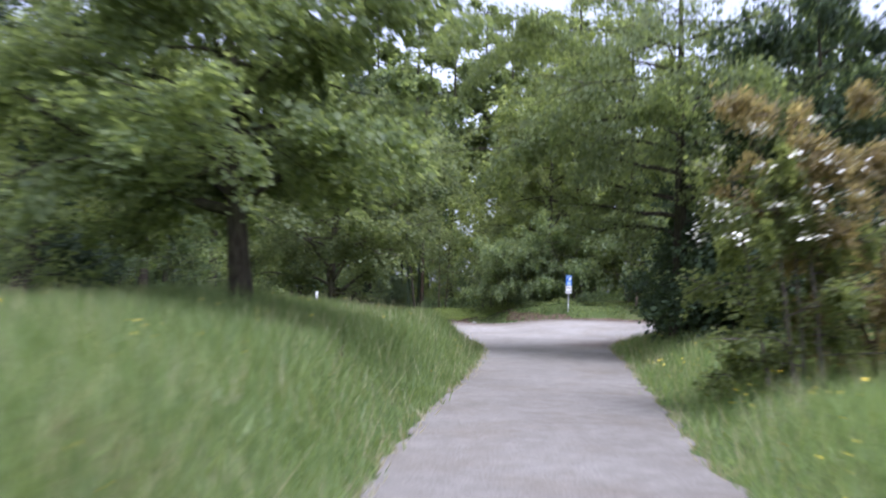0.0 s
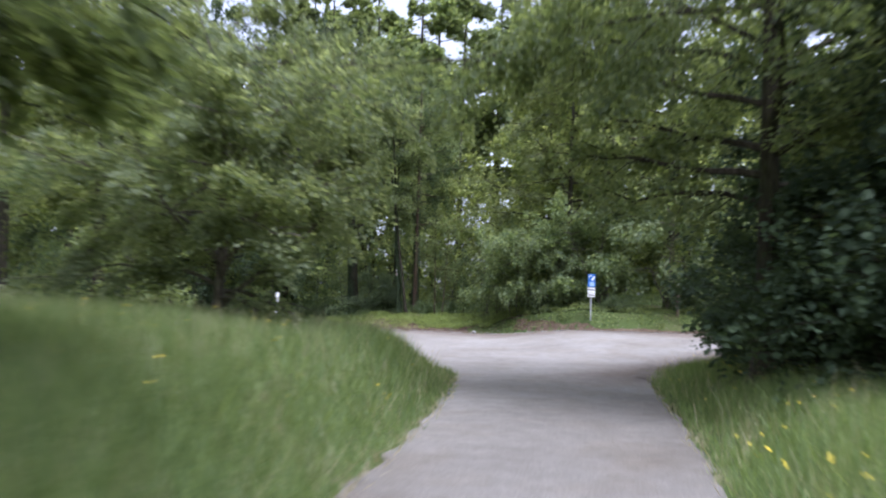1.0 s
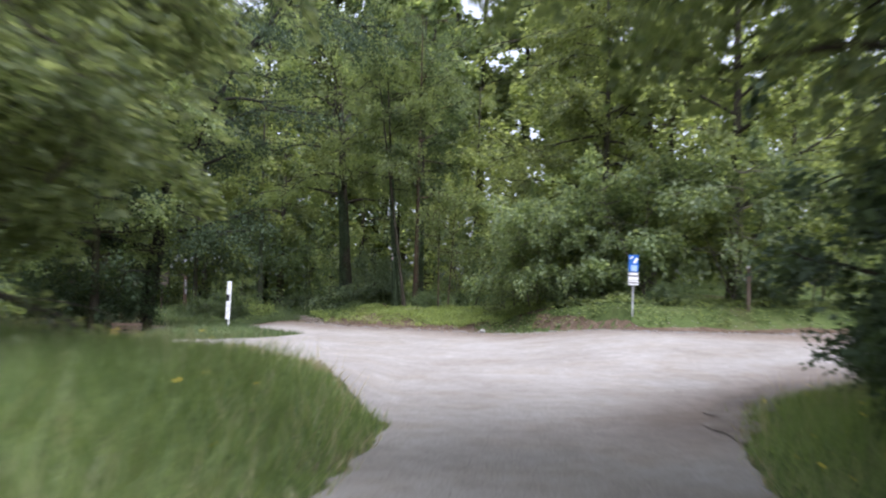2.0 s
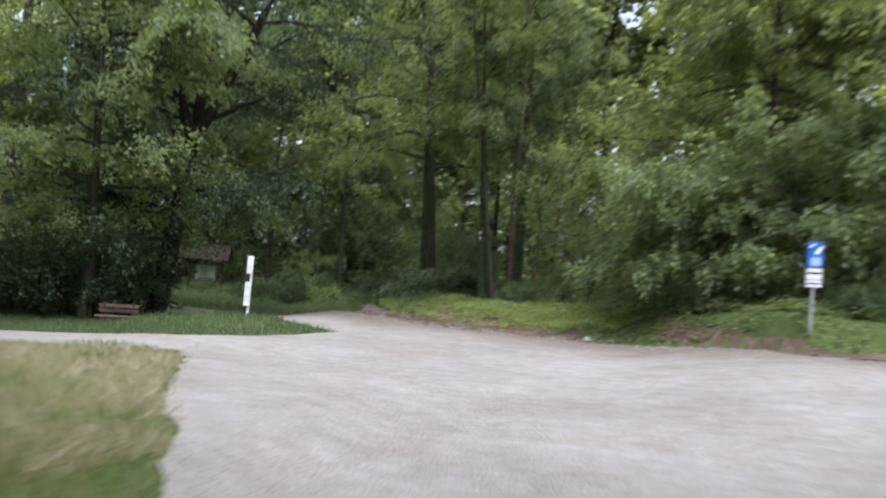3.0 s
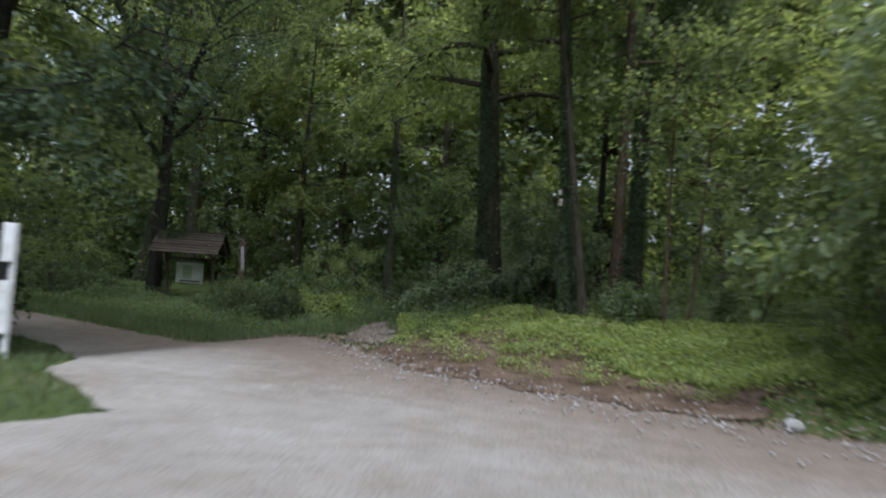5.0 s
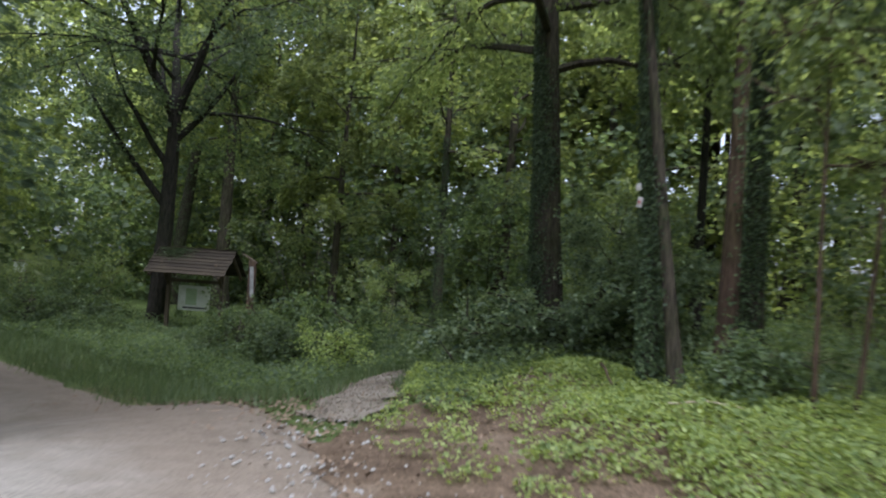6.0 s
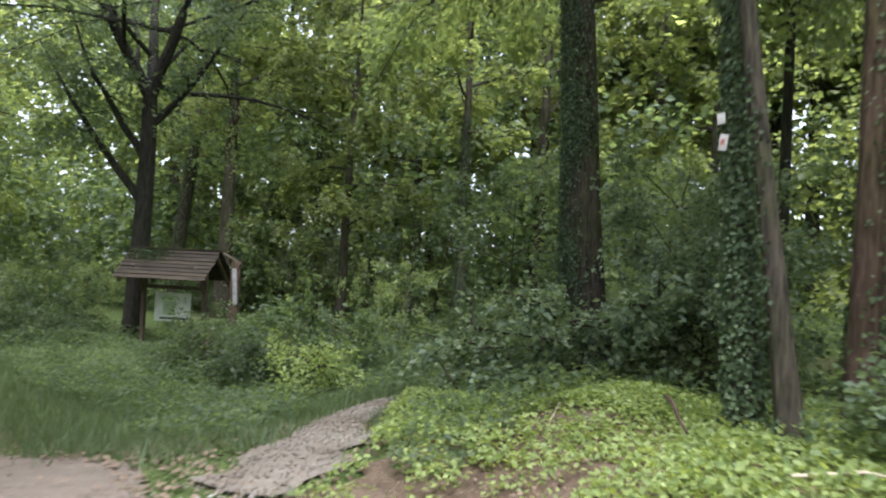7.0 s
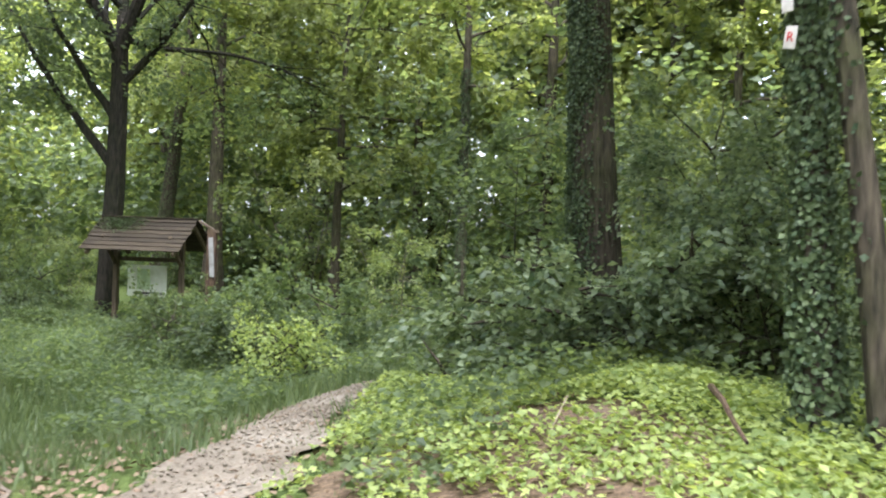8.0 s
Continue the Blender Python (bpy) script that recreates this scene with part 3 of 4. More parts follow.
# way-mark post with a slanting white board beside the shelter
way = new("waymark_post")
part("upright", board((0.26, 0.13, 3.5), (0, 0, 0.55), bevel=0.02), BARK_RED, way)
part("cap_board", board((0.62, 0.14, 0.05), (-0.1, 0, 2.35), (0, 28, 0)), WOOD_POST, way)
part("white_board", board((0.13, 0.03, 1.05), (0.03, -0.09, 1.55), (0, -4, 0)), GREY_BOARD, way, "peeling grey-white board")
stand(tagged(way, "reddish timber post with a white marker board", "post"), -19.25, 93.2, 20)
way.location.z = 0.0

# bench
bench = new("bench")
for q in range(2):
    part("back_slat", board((1.35, 0.035, 0.12), (0, 0.30 + 0.04 * q, 0.62 + q * 0.17), (12, 0, 0)), WOOD_BENCH, bench)
for q in range(3):
    part("seat_slat", board((1.45, 0.11, 0.045), (-0.04, -0.14 + 0.13 * q, 0.45)), WOOD_BENCH, bench)
for sx in (-0.5, 0.5):
    part("leg", board((0.10, 0.40, 0.60), (sx, 0.02, 0.12), bevel=0.015), WOOD_POST, bench)
    part("back_support", board((0.07, 0.05, 0.62), (sx, 0.36, 0.60), (12, 0, 0)), WOOD_POST, bench)
stand(tagged(bench, "weathered wooden bench with slatted back on grass", "bench"), -13.6, 69.35, 26, -0.24)

# ---- trees: the ones that stand alone first ----
def sized(x, y, rz, k=1.0):
    return rest(x, y, rz) @ Matrix.Scale(k, 4)


stand(make_tree(11, "spreading dark-crowned tree on the meadow", (BARK, LEAF_FRESH), 11, 2.7, 5.0, 0.30, 60000, 0.20, 40, lean=(-0.10, 0), low=0.95, rise=0.25, spray=0.55, arms=((2.6, 3.3, 6.5, 0.25, 0.15), (3.0, 2.4, 5.5, 0.4, 0.13))), -4.6, 22.4)
stand(make_tree(12, "pale green broad bushy tree above tall grass", (BARK_GREY, LEAF_SILVER), 8.2, 0.4, 4.8, 0.16, 64000, 0.16, 52, low=0.95, rise=0.6, spray=0.36), -4.5, 39.2)
stand(make_tree(10, "tall tree whose crown overhangs the gravel", (BARK, LEAF_FRESH), 15, 3.4, 7.0, 0.32, 60000, 0.17, 38, low=0.55, rise=0.3), 9.1, 36.2)
flower = stand(make_tree(13, "bush with cream flower clusters beside the drive", (BARK_GREY, LEAF_SUN), 4.6, 0.2, 1.2, 0.08, 17000, 0.12, 9, spray=0.3, stems=4, name="flowering_bush", category="bush", low=0.95), 6.5, 17.9)
rng = np.random.default_rng(21)
az, up = rng.uniform(2.2, 6.0, 36), rng.uniform(0.15, 0.95, 36)
heads = np.stack([np.cos(az) * 1.65 * np.cos(up * 0.9), np.sin(az) * 1.65 * np.cos(up * 0.9), 2.3 + 2.8 * up], 1)
c = np.repeat(heads, 12, 0) + rng.normal(0, 1, (36 * 12, 3)) * np.array([0.11, 0.11, 0.06])
part("blossom", leaves(rng, c, 0.085, 0.0, 0.9, 1.5), PETAL, flower, "cream flower heads")
stand(make_tree(14, "bronze-leaved bush on the verge", (BARK_RED, LEAF_RED), 5.6, 0.2, 1.35, 0.08, 17000, 0.12, 9, spray=0.3, stems=4, name="bush", category="bush", low=0.95), 8.5, 18.4)

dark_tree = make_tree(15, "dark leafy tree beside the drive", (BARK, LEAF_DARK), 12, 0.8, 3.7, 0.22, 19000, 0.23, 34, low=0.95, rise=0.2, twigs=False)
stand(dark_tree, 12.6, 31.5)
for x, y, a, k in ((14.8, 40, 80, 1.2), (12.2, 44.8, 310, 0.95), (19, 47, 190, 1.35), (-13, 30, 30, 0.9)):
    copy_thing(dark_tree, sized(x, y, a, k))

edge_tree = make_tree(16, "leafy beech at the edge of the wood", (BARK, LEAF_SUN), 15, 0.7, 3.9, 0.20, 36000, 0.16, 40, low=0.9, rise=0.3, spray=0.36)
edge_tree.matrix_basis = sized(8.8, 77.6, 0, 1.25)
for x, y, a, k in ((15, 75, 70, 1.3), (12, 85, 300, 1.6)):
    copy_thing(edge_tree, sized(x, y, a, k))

stand(make_tree(58, "light-leaved tree spreading above the bench", (BARK, LEAF_FRESH), 16, 3.8, 5.6, 0.24, 42000, 0.17, 34, low=0.75, rise=0.25, spray=0.45), -16.0, 71.2)

# trunks along the edge, each at its place
stand(make_tree(31, "forked blackish-barked tree behind the shelter", (BARK_BLACK, LEAF_WOOD), 18, 6.0, 8.0, 0.35, 42000, 0.17, 10, forks=3, fork_at=0.46, lean=(0.02, 0), low=0.8, arms=((4.6, 3.5, 7.0, 1.1, 0.16), (6.0, 3.6, 6.0, 1.9, 0.14), (7.2, 0.5, 5.0, 1.0, 0.15))), -24.7, 94.6)
stand(make_tree(32, "straight trunk wrapped in ivy at the wood's edge", (BARK, LEAF_FRESH), 20, 6.6, 8.0, 0.40, 42000, 0.16, 26, ivy=13000, low=0.7, lean=(-0.06, 0), ivy_at=-2.4, ivy_round=0.7, wander=0.2), -6.62, 88.0)
stand(make_tree(33, "ivy-clad trunk at the wood's edge", (BARK, LEAF_FRESH), 18, 7.0, 3.4, 0.13, 13000, 0.14, 18, ivy=10000, low=0.7, lean=(-0.065, 0), wander=0.15), -2.62, 81.5)
stand(make_tree(34, "slender leaning brown trunk beside an ivy-clad one", (BARK, LEAF_FRESH), 15, 7.0, 3.0, 0.115, 9000, 0.14, 14, lean=(-0.142, 0.0), low=0.7, wander=0.15, ivy=500, ivy_at=-2.6, ivy_round=0.5), -2.08, 81.15)
stand(make_tree(35, "smooth reddish-brown trunk at the wood's edge", (BARK_RED, LEAF_WOOD), 18, 6.5, 3.4, 0.17, 11000, 0.15, 18, low=0.7, wander=0.25, ivy=600, ivy_at=-0.4, ivy_round=0.8), -1.62, 82.1)
stand(make_tree(59, "dark ivy-wrapped trunk close behind a reddish one", (BARK, LEAF_WOOD), 19, 6.5, 3.6, 0.27, 12000, 0.15, 20, ivy=8000, low=0.7, ivy_at=-1.4, ivy_round=1.1, wander=0.3), -1.85, 86.3)
stand(make_tree(60, "thin straight dark trunk among leaves", (BARK_BLACK, LEAF_SUN), 17, 7.5, 2.8, 0.14, 6000, 0.17, 14, low=0.7, wander=0.3), -3.8, 91.0)
stand(make_tree(37, "slim ivy-covered trunk deep in the wood", (BARK, LEAF_SUN), 19, 7.0, 3.6, 0.20, 7000, 0.26, 18, ivy=4000, low=0.7, wander=0.6), -15.9, 101)
stand(make_tree(36, "thick leaning dark trunk behind the bench", (BARK_BLACK, LEAF_DARK), 22, 4.0, 6.0, 0.42, 42000, 0.165, 16, arms=((3.4, -1.2, 6.0, 0.05, 0.12), (4.4, -2.4, 6.0, 0.1, 0.12), (5.2, -0.3, 6.0, 0.15, 0.12), (4.0, 3.4, 5.0, 0.1, 0.12), (5.8, -1.8, 7.0, 0.2, 0.14), (4.8, -0.9, 6.5, 0.0, 0.12)), lean=(0.17, 0), low=0.9, forks=3, fork_at=0.34), -14.9, 74.2)

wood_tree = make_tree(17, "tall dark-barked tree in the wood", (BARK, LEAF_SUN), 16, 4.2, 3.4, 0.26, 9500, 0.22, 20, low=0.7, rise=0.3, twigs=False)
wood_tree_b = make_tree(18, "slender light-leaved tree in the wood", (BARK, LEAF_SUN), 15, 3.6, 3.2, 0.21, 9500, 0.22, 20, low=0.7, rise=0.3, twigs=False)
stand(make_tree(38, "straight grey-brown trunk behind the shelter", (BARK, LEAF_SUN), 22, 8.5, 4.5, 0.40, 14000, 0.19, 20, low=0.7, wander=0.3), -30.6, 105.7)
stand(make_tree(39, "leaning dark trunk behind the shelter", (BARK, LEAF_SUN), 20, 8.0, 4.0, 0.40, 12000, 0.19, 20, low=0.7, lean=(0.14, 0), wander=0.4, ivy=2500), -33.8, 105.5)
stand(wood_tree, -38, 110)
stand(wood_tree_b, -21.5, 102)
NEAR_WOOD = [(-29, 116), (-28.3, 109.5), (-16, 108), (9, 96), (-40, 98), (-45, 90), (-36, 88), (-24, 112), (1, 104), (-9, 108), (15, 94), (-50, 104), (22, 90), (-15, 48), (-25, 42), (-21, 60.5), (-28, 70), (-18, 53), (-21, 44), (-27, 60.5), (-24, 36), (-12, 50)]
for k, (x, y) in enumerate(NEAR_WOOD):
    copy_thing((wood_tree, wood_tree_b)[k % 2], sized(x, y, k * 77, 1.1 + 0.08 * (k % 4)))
tall_tree = make_tree(20, "very tall tree above the wood", (BARK, LEAF_FRESH), 28, 9, 4.8, 0.34, 8000, 0.52, 26, low=0.75, rise=0.3, twigs=False)
stand(tall_tree, -6, 113)
for x, y, a, k in ((-3.2, 109.5, 280, 1.22), (-8.5, 118.5, 45, 1.35), (-13, 115, 60, 1.25), (1, 113, 150, 1.2), (-20, 117, 240, 1.3), (8, 112, 30, 1.2), (-27, 119, 90, 1.25), (-10, 123, 10, 1.35), (-2, 121, 200, 1.35), (-17, 126, 300, 1.4), (5, 120, 120, 1.35), (14, 116, 40, 1.25), (-35, 120, 330, 1.3), (-44, 116, 100, 1.2), (-34.3, 114.5, 70, 0.85)):
    copy_thing(tall_tree, sized(x, y, a, k))
far_tree = make_tree(19, "distant tree of the wood and its surroundings", (BARK, LEAF_SUN), 20, 2.5, 5.0, 0.24, 2500, 0.6, 14, low=0.8, rise=0.25, spray=0.9, twigs=False)
stand(far_tree, -20, 124)
rng = np.random.default_rng(5)
spots = []
while len(spots) < 18:
    x, y = rng.uniform(-85, 60), rng.uniform(124, 155)
    if all((x - a) ** 2 + (y - c) ** 2 > 30 for a, c in spots):
        spots.append((x, y))
# the last eight stand out of view near the start, added to block light
for k, (x, y) in enumerate(spots + [(-62, 104), (-66, 118), (-56, 125), (-48, 120), (-60, 113), (-32, 40), (-30, 60), (-42, 66), (-44, 48), (-22, 30), (-32, 26), (-40, 78), (-52, 60), (-26, 80), (27, 40), (32, 52), (25, 30), (38, 62), (42, 76), (-20, 10), (-30, 2), (24, 12), (-38, 14), (34, 22), (-12, -14), (12, -16), (0, -40)]):
    copy_thing(far_tree, sized(x, y, k * 61, 1.1 + 0.13 * (k % 4)))

# the thicket that closes the wood all round
rng = np.random.default_rng(91)
RING = np.array([(-60, -40), (-62, 60), (-76, 112), (-40, 142), (42, 142), (62, 104), (56, 40), (50, -40), (-60, -40)], float)
seg = np.linalg.norm(np.diff(RING, axis=0), axis=1)
u = rng.uniform(0, seg.sum(), 30000)
k = np.minimum(np.searchsorted(np.cumsum(seg), u), len(seg) - 1)
f = (u - (np.cumsum(seg) - seg)[k]) / seg[k]
p = RING[k] + (RING[k + 1] - RING[k]) * f[:, None] + rng.normal(0, 2.2, (30000, 2))
zz = 7.5 * rng.uniform(0, 1, 30000) ** 1.3 * (0.6 + 0.4 * np.sin(u * 0.31) * np.sin(u * 0.083 + 1))
part_z = gz(p[:, 0], p[:, 1]) + np.abs(zz)
tagged(part("far_thicket", leaves(rng, np.c_[p, part_z], 0.62, 0.35, 0.9, 0.1), LEAF_WOOD), "dense green thicket closing the far wood", "thicket", kind="stuff")

def thicket(name, line, n, low, high, leaf, spread, mat, label, seed, size=1.9):
    """Leafy sprays banked along a line on the ground, uneven along their top."""
    rng = np.random.default_rng(seed)
    line = np.array(line, float)
    seg = np.linalg.norm(np.diff(line, axis=0), axis=1)
    k_fans = n // 14
    u = rng.uniform(0, seg.sum(), k_fans)
    k = np.minimum(np.searchsorted(np.cumsum(seg), u), len(seg) - 1)
    f = (u - (np.cumsum(seg) - seg)[k]) / seg[k]
    p = line[k] + (line[k + 1] - line[k]) * f[:, None] + rng.normal(0, spread, (k_fans, 2))
    crest = (low + high) / 2 + (high - low) / 2 * np.sin(p[:, 0] * 0.43 + 2 * np.sin(p[:, 1] * 0.21)) * np.sin(p[:, 0] * 0.17 + seed)
    z = gz(p[:, 0], p[:, 1]) + 0.2 + crest * rng.uniform(0, 1, k_fans)
    az = rng.uniform(0, 2 * np.pi, k_fans)
    axis = np.stack([np.cos(az), np.sin(az), rng.normal(0.1, 0.15, k_fans)], 1) * (size * rng.uniform(0.6, 1.3, k_fans))[:, None]
    c, out = fans(rng, np.c_[p, z], axis, n, 0.7, 0.32)
    return tagged(part(name, leaves(rng, c, leaf, 0.35, 0.8, 0.4, out), mat), label, "thicket", kind="stuff")


thicket("far_foliage", [(-95, 92), (-78, 118), (-50, 134), (-20, 138), (20, 132), (48, 116), (62, 96)], 56000, 29, 37, 0.74, 3.0, LEAF_FRESH, "dense foliage closing the far wood", 96, 3.0)
thicket("far_foliage", [(-58, 24), (-52, 60), (-66, 92)], 12000, 18, 26, 0.95, 3.0, LEAF_WOOD, "dense foliage beyond the meadow", 97, 3.0)
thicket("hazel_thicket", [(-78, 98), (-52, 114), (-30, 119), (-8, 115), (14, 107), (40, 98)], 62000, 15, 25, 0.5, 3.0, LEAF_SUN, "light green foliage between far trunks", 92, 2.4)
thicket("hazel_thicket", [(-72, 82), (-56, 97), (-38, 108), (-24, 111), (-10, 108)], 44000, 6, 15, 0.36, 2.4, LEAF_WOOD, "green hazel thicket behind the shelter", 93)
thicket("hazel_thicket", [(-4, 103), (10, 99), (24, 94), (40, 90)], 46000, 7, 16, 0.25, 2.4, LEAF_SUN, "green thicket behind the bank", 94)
thicket("hazel_thicket", [(-44, 24), (-36, 44), (-34, 62), (-38, 80)], 17000, 5, 12, 0.42, 2.4, LEAF_WOOD, "green thicket beyond the meadow", 98)

# young growth under the trees
sapling = make_tree(41, "leafy young beech under the trees", (BARK, LEAF_WOOD), 6.0, 0.2, 2.0, 0.05, 3400, 0.165, 11, stems=2, name="sapling", category="young tree", low=0.9, rise=0.2, twigs=False)
sapling_b = make_tree(42, "young hazel under the trees", (BARK_GREY, LEAF_FRESH), 5.0, 0.2, 2.2, 0.05, 3400, 0.165, 8, stems=3, name="sapling", category="young tree", low=0.9, rise=0.25, twigs=False)
stand(sapling, -10.5, 94)
stand(sapling_b, 9.0, 78.5)
hazel = stand(make_tree(43, "broad leafy hazel on the bank", (BARK_GREY, LEAF_HAZEL), 5.4, 0.9, 2.4, 0.05, 8000, 0.17, 12, stems=3, name="sapling", category="young tree", low=0.9, rise=0.3, spray=0.3, twigs=False), 6.8, 73.4)
HAZEL = [(4.9, 74.3, 1.1), (5.9, 73.8, 1.2), (10.6, 71.6, 1.3), (14.2, 71.2, 1.45), (18, 72.6, 1.3), (22, 74, 1.5)]
UNDER = [(-46, 95), (-40, 104), (-48, 106), (-34, 101), (-30, 110), (-17, 99), (-28, 100), (-33, 96), (-38, 93), (-29, 92.5), (-43, 100), (-6, 93), (1.5, 84), (-9, 100), (-3, 104), (4.5, 82), (6, 86), (3.8, 77.5), (-20, 106), (-26, 107), (-36, 108), (0, 95),
         (-21, 75.5), (-18, 77.5), (-25, 72), (-30, 78), (-17.5, 72.5), (-10, 48), (-13, 53), (-19, 51), (-9, 33), (-11, 25)]
for k, (x, y) in enumerate(UNDER):
    size = 0.5 + 0.05 * (k % 3) if x < -12 and 91 < y < 106 else 0.75 + 0.12 * (k % 5)
    copy_thing((sapling, sapling_b)[k % 2], sized(x, y, k * 53, size))
for k, (x, y, size) in enumerate(HAZEL):
    copy_thing(hazel, sized(x, y, k * 97, size))


def make_bush(seed, label, mats, height, radius, n, leaf, **more):
    return make_tree(seed, label, mats, height, 0.1, radius, 0.035, n, leaf, 9, stems=4, name="bush", category="bush", low=0.95, rise=0.5, spray=0.32, twigs=False, **more)


stand(make_bush(52, "pale leafy shrub at the foot of the trees", (BARK, LEAF_BLUE), 2.2, 1.1, 9000, 0.10), -4.0, 86.3)
stand(make_bush(53, "pale green shrub at the wood's edge", (BARK, LEAF_BLUE), 3.3, 1.7, 13000, 0.10), -4.2, 87.4)
stand(make_tree(57, "spreading shrub with long pale drooping boughs", (BARK, LEAF_BLUE), 1.3, 0.3, 0.8, 0.035, 8500, 0.12, 7, stems=2, name="bush", category="bush", low=0.9, spray=0.2,
                arms=((0.6, 3.3, 2.3, 0.1, 0.025), (0.8, 3.9, 2.2, 0.0, 0.025), (0.9, 4.4, 1.9, 0.1, 0.022), (1.0, 2.9, 2.2, 0.1, 0.025), (1.1, 5.2, 1.8, 0.1, 0.022), (1.1, 0.2, 1.8, 0.2, 0.022), (0.5, 3.6, 2.6, -0.1, 0.025))), -5.8, 85.6)
lime = stand(make_bush(54, "yellow-green low shrub near the shelter", (BARK, LEAF_LIME), 1.1, 1.0, 2400, 0.09), -12.0, 87.2)
low = stand(make_bush(55, "low green shrub in front of the shelter", (BARK, LEAF_WOOD), 1.1, 1.3, 4200, 0.11), -16.6, 89.5)
for x, y, a, k in ((-18.6, 90.9, 50, 0.7), (-20.2, 90.9, 160, 0.4), (-23.6, 91.4, 250, 0.45), (-25.8, 92.2, 330, 0.9), (-17.6, 92.2, 20, 0.95), (-28.5, 93.5, 140, 1.4), (-14.6, 88.6, 120, 0.9), (-27, 91, 10, 1.1), (-15.6, 91.5, 80, 1.3), (-9.3, 90, 200, 1.2), (-1.0, 80.6, 90, 0.8), (6.5, 72.5, 20, 0.9), (10.5, 68.6, 100, 0.7), (15, 70.5, 60, 1.0)):
    copy_thing(low, sized(x, y, a, k))
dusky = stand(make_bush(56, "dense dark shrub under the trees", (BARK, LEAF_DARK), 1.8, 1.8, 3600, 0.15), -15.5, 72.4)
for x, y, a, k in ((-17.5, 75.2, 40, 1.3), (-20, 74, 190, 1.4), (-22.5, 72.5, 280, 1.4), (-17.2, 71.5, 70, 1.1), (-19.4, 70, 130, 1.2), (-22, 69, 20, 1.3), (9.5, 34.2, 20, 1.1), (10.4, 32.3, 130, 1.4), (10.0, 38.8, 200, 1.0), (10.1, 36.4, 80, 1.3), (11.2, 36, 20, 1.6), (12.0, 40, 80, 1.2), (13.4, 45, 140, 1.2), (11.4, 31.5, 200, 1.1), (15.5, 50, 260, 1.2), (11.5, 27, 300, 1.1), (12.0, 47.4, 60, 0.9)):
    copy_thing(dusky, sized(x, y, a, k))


# trail markers nailed to the ivy trunk
def trail_plate(x, y, z, w, h, tilt, letter):
    plate = tagged(part("trail_marker", board((w, 0.012, h), bevel=0.004), PLATE), "small white trail marker nailed to an ivy-clad trunk", "sign", "trail markers")
    if letter:
        cu = bpy.data.curves.new("letter", "FONT")
        cu.body, cu.size, cu.extrude, cu.align_x, cu.align_y = letter, 0.10, 0.002, "CENTER", "CENTER"
        cu.materials.append(RED)
        tmp = new("letter", cu)
        me = bpy.data.meshes.new_from_object(tmp.evaluated_get(bpy.context.evaluated_depsgraph_get()))
        bpy.data.objects.remove(tmp)
        ob = new("letter", me)
        ob.parent = plate
        ob.matrix_basis = pose(0, -0.009, 0, 90, 0, 0)
    plate.matrix_basis = pose(x, y, z, 0, tilt, -22)


trail_plate(-2.96, 81.27, 3.90, 0.09, 0.115, -6, "")
trail_plate(-2.93, 81.27, 3.66, 0.095, 0.165, 8, "R")


# ---- grass and ground plants ----
def blades(rng, x, y, height, width, lean=0.35):
    k = len(x)
    z = gz(x, y)
    az = rng.uniform(0, 2 * np.pi, k)
    h = height * rng.uniform(0.55, 1.25, k)
    base = np.stack([x, y, z - 0.02], 1)
    side = np.stack([np.cos(az), np.sin(az), np.zeros(k)], 1) * (width * rng.uniform(0.7, 1.4, k))[:, None]
    ln = rng.normal(0, lean, (k, 2)) * h[:, None]
    tip = base + np.c_[ln, h]
    p = np.stack([base - side, base + side, tip], 1).reshape(-1, 3)
    return p, (np.arange(k)[:, None] * 3 + np.array([[0, 1, 2]]))


def scatter(rng, k, x0, x1, y0, y1, keep):
    x, y = rng.uniform(x0, x1, k), rng.uniform(y0, y1, k)
    g = keep(x, y)
    return x[g], y[g]


def patch(x, y, f=0.35, s=0.0):
    """Slow variation between 0 and 1 over the ground."""
    return 0.5 + 0.25 * (np.sin(x * f * 2.1 + 1.7 * np.sin(y * f + s)) + np.sin(y * f * 1.7 + 2.1 * np.sin(x * f * 0.8 + s)))


def left_of(x, y, gap=0.0):
    edge = np.interp(y, [-60, 0, 13, 20, 30, 38, 43, 48.3, 51, 55.6, 58.9], [-3.2, -1.4, -0.7, 0, 1.2, 1.8, 1.8, -0.4, -2.0, -4.1, -5.8])
    return edge - gap - x


def right_of(x, y):
    return x - np.interp(y, [-60, 0, 13, 19, 27, 34, 41, 44, 46.5, 50, 54.5, 59], [1.2, 2.6, 3.7, 4.6, 5.6, 6.6, 7.4, 8.0, 8.6, 11, 16, 25])


rng = np.random.default_rng(64)
a, r = rng.uniform(0, 2 * np.pi, 9000), 4.2 * np.sqrt(rng.uniform(0, 1, 9000))
x, y = -4.8 + r * np.cos(a), 22.4 + 0.8 * r * np.sin(a)
tagged(part("rank_grass", blades(rng, x, y, 0.95 - 0.1 * r, 0.014, 0.25), GRASS), "rank uncut grass round the foot of a tree", "grass", kind="stuff")
rng = np.random.default_rng(61)
x, y = scatter(rng, 250000, -26, 2.2, 3, 59, lambda x, y: (left_of(x, y) > 0.05 + rng.normal(0, 0.12, len(x))) & (rng.uniform(0, 1, len(x)) < np.clip(1.25 - left_of(x, y) / 22, 0.25, 1)) & ~((y > 57) & (x < -8)))
d = left_of(x, y)
h = (0.30 + 0.34 * patch(x, y)) * (0.45 + 0.55 * smooth(d / 1.5)) * np.where(y > 50, 0.32, np.where(y > 44, 0.5, 1.0))
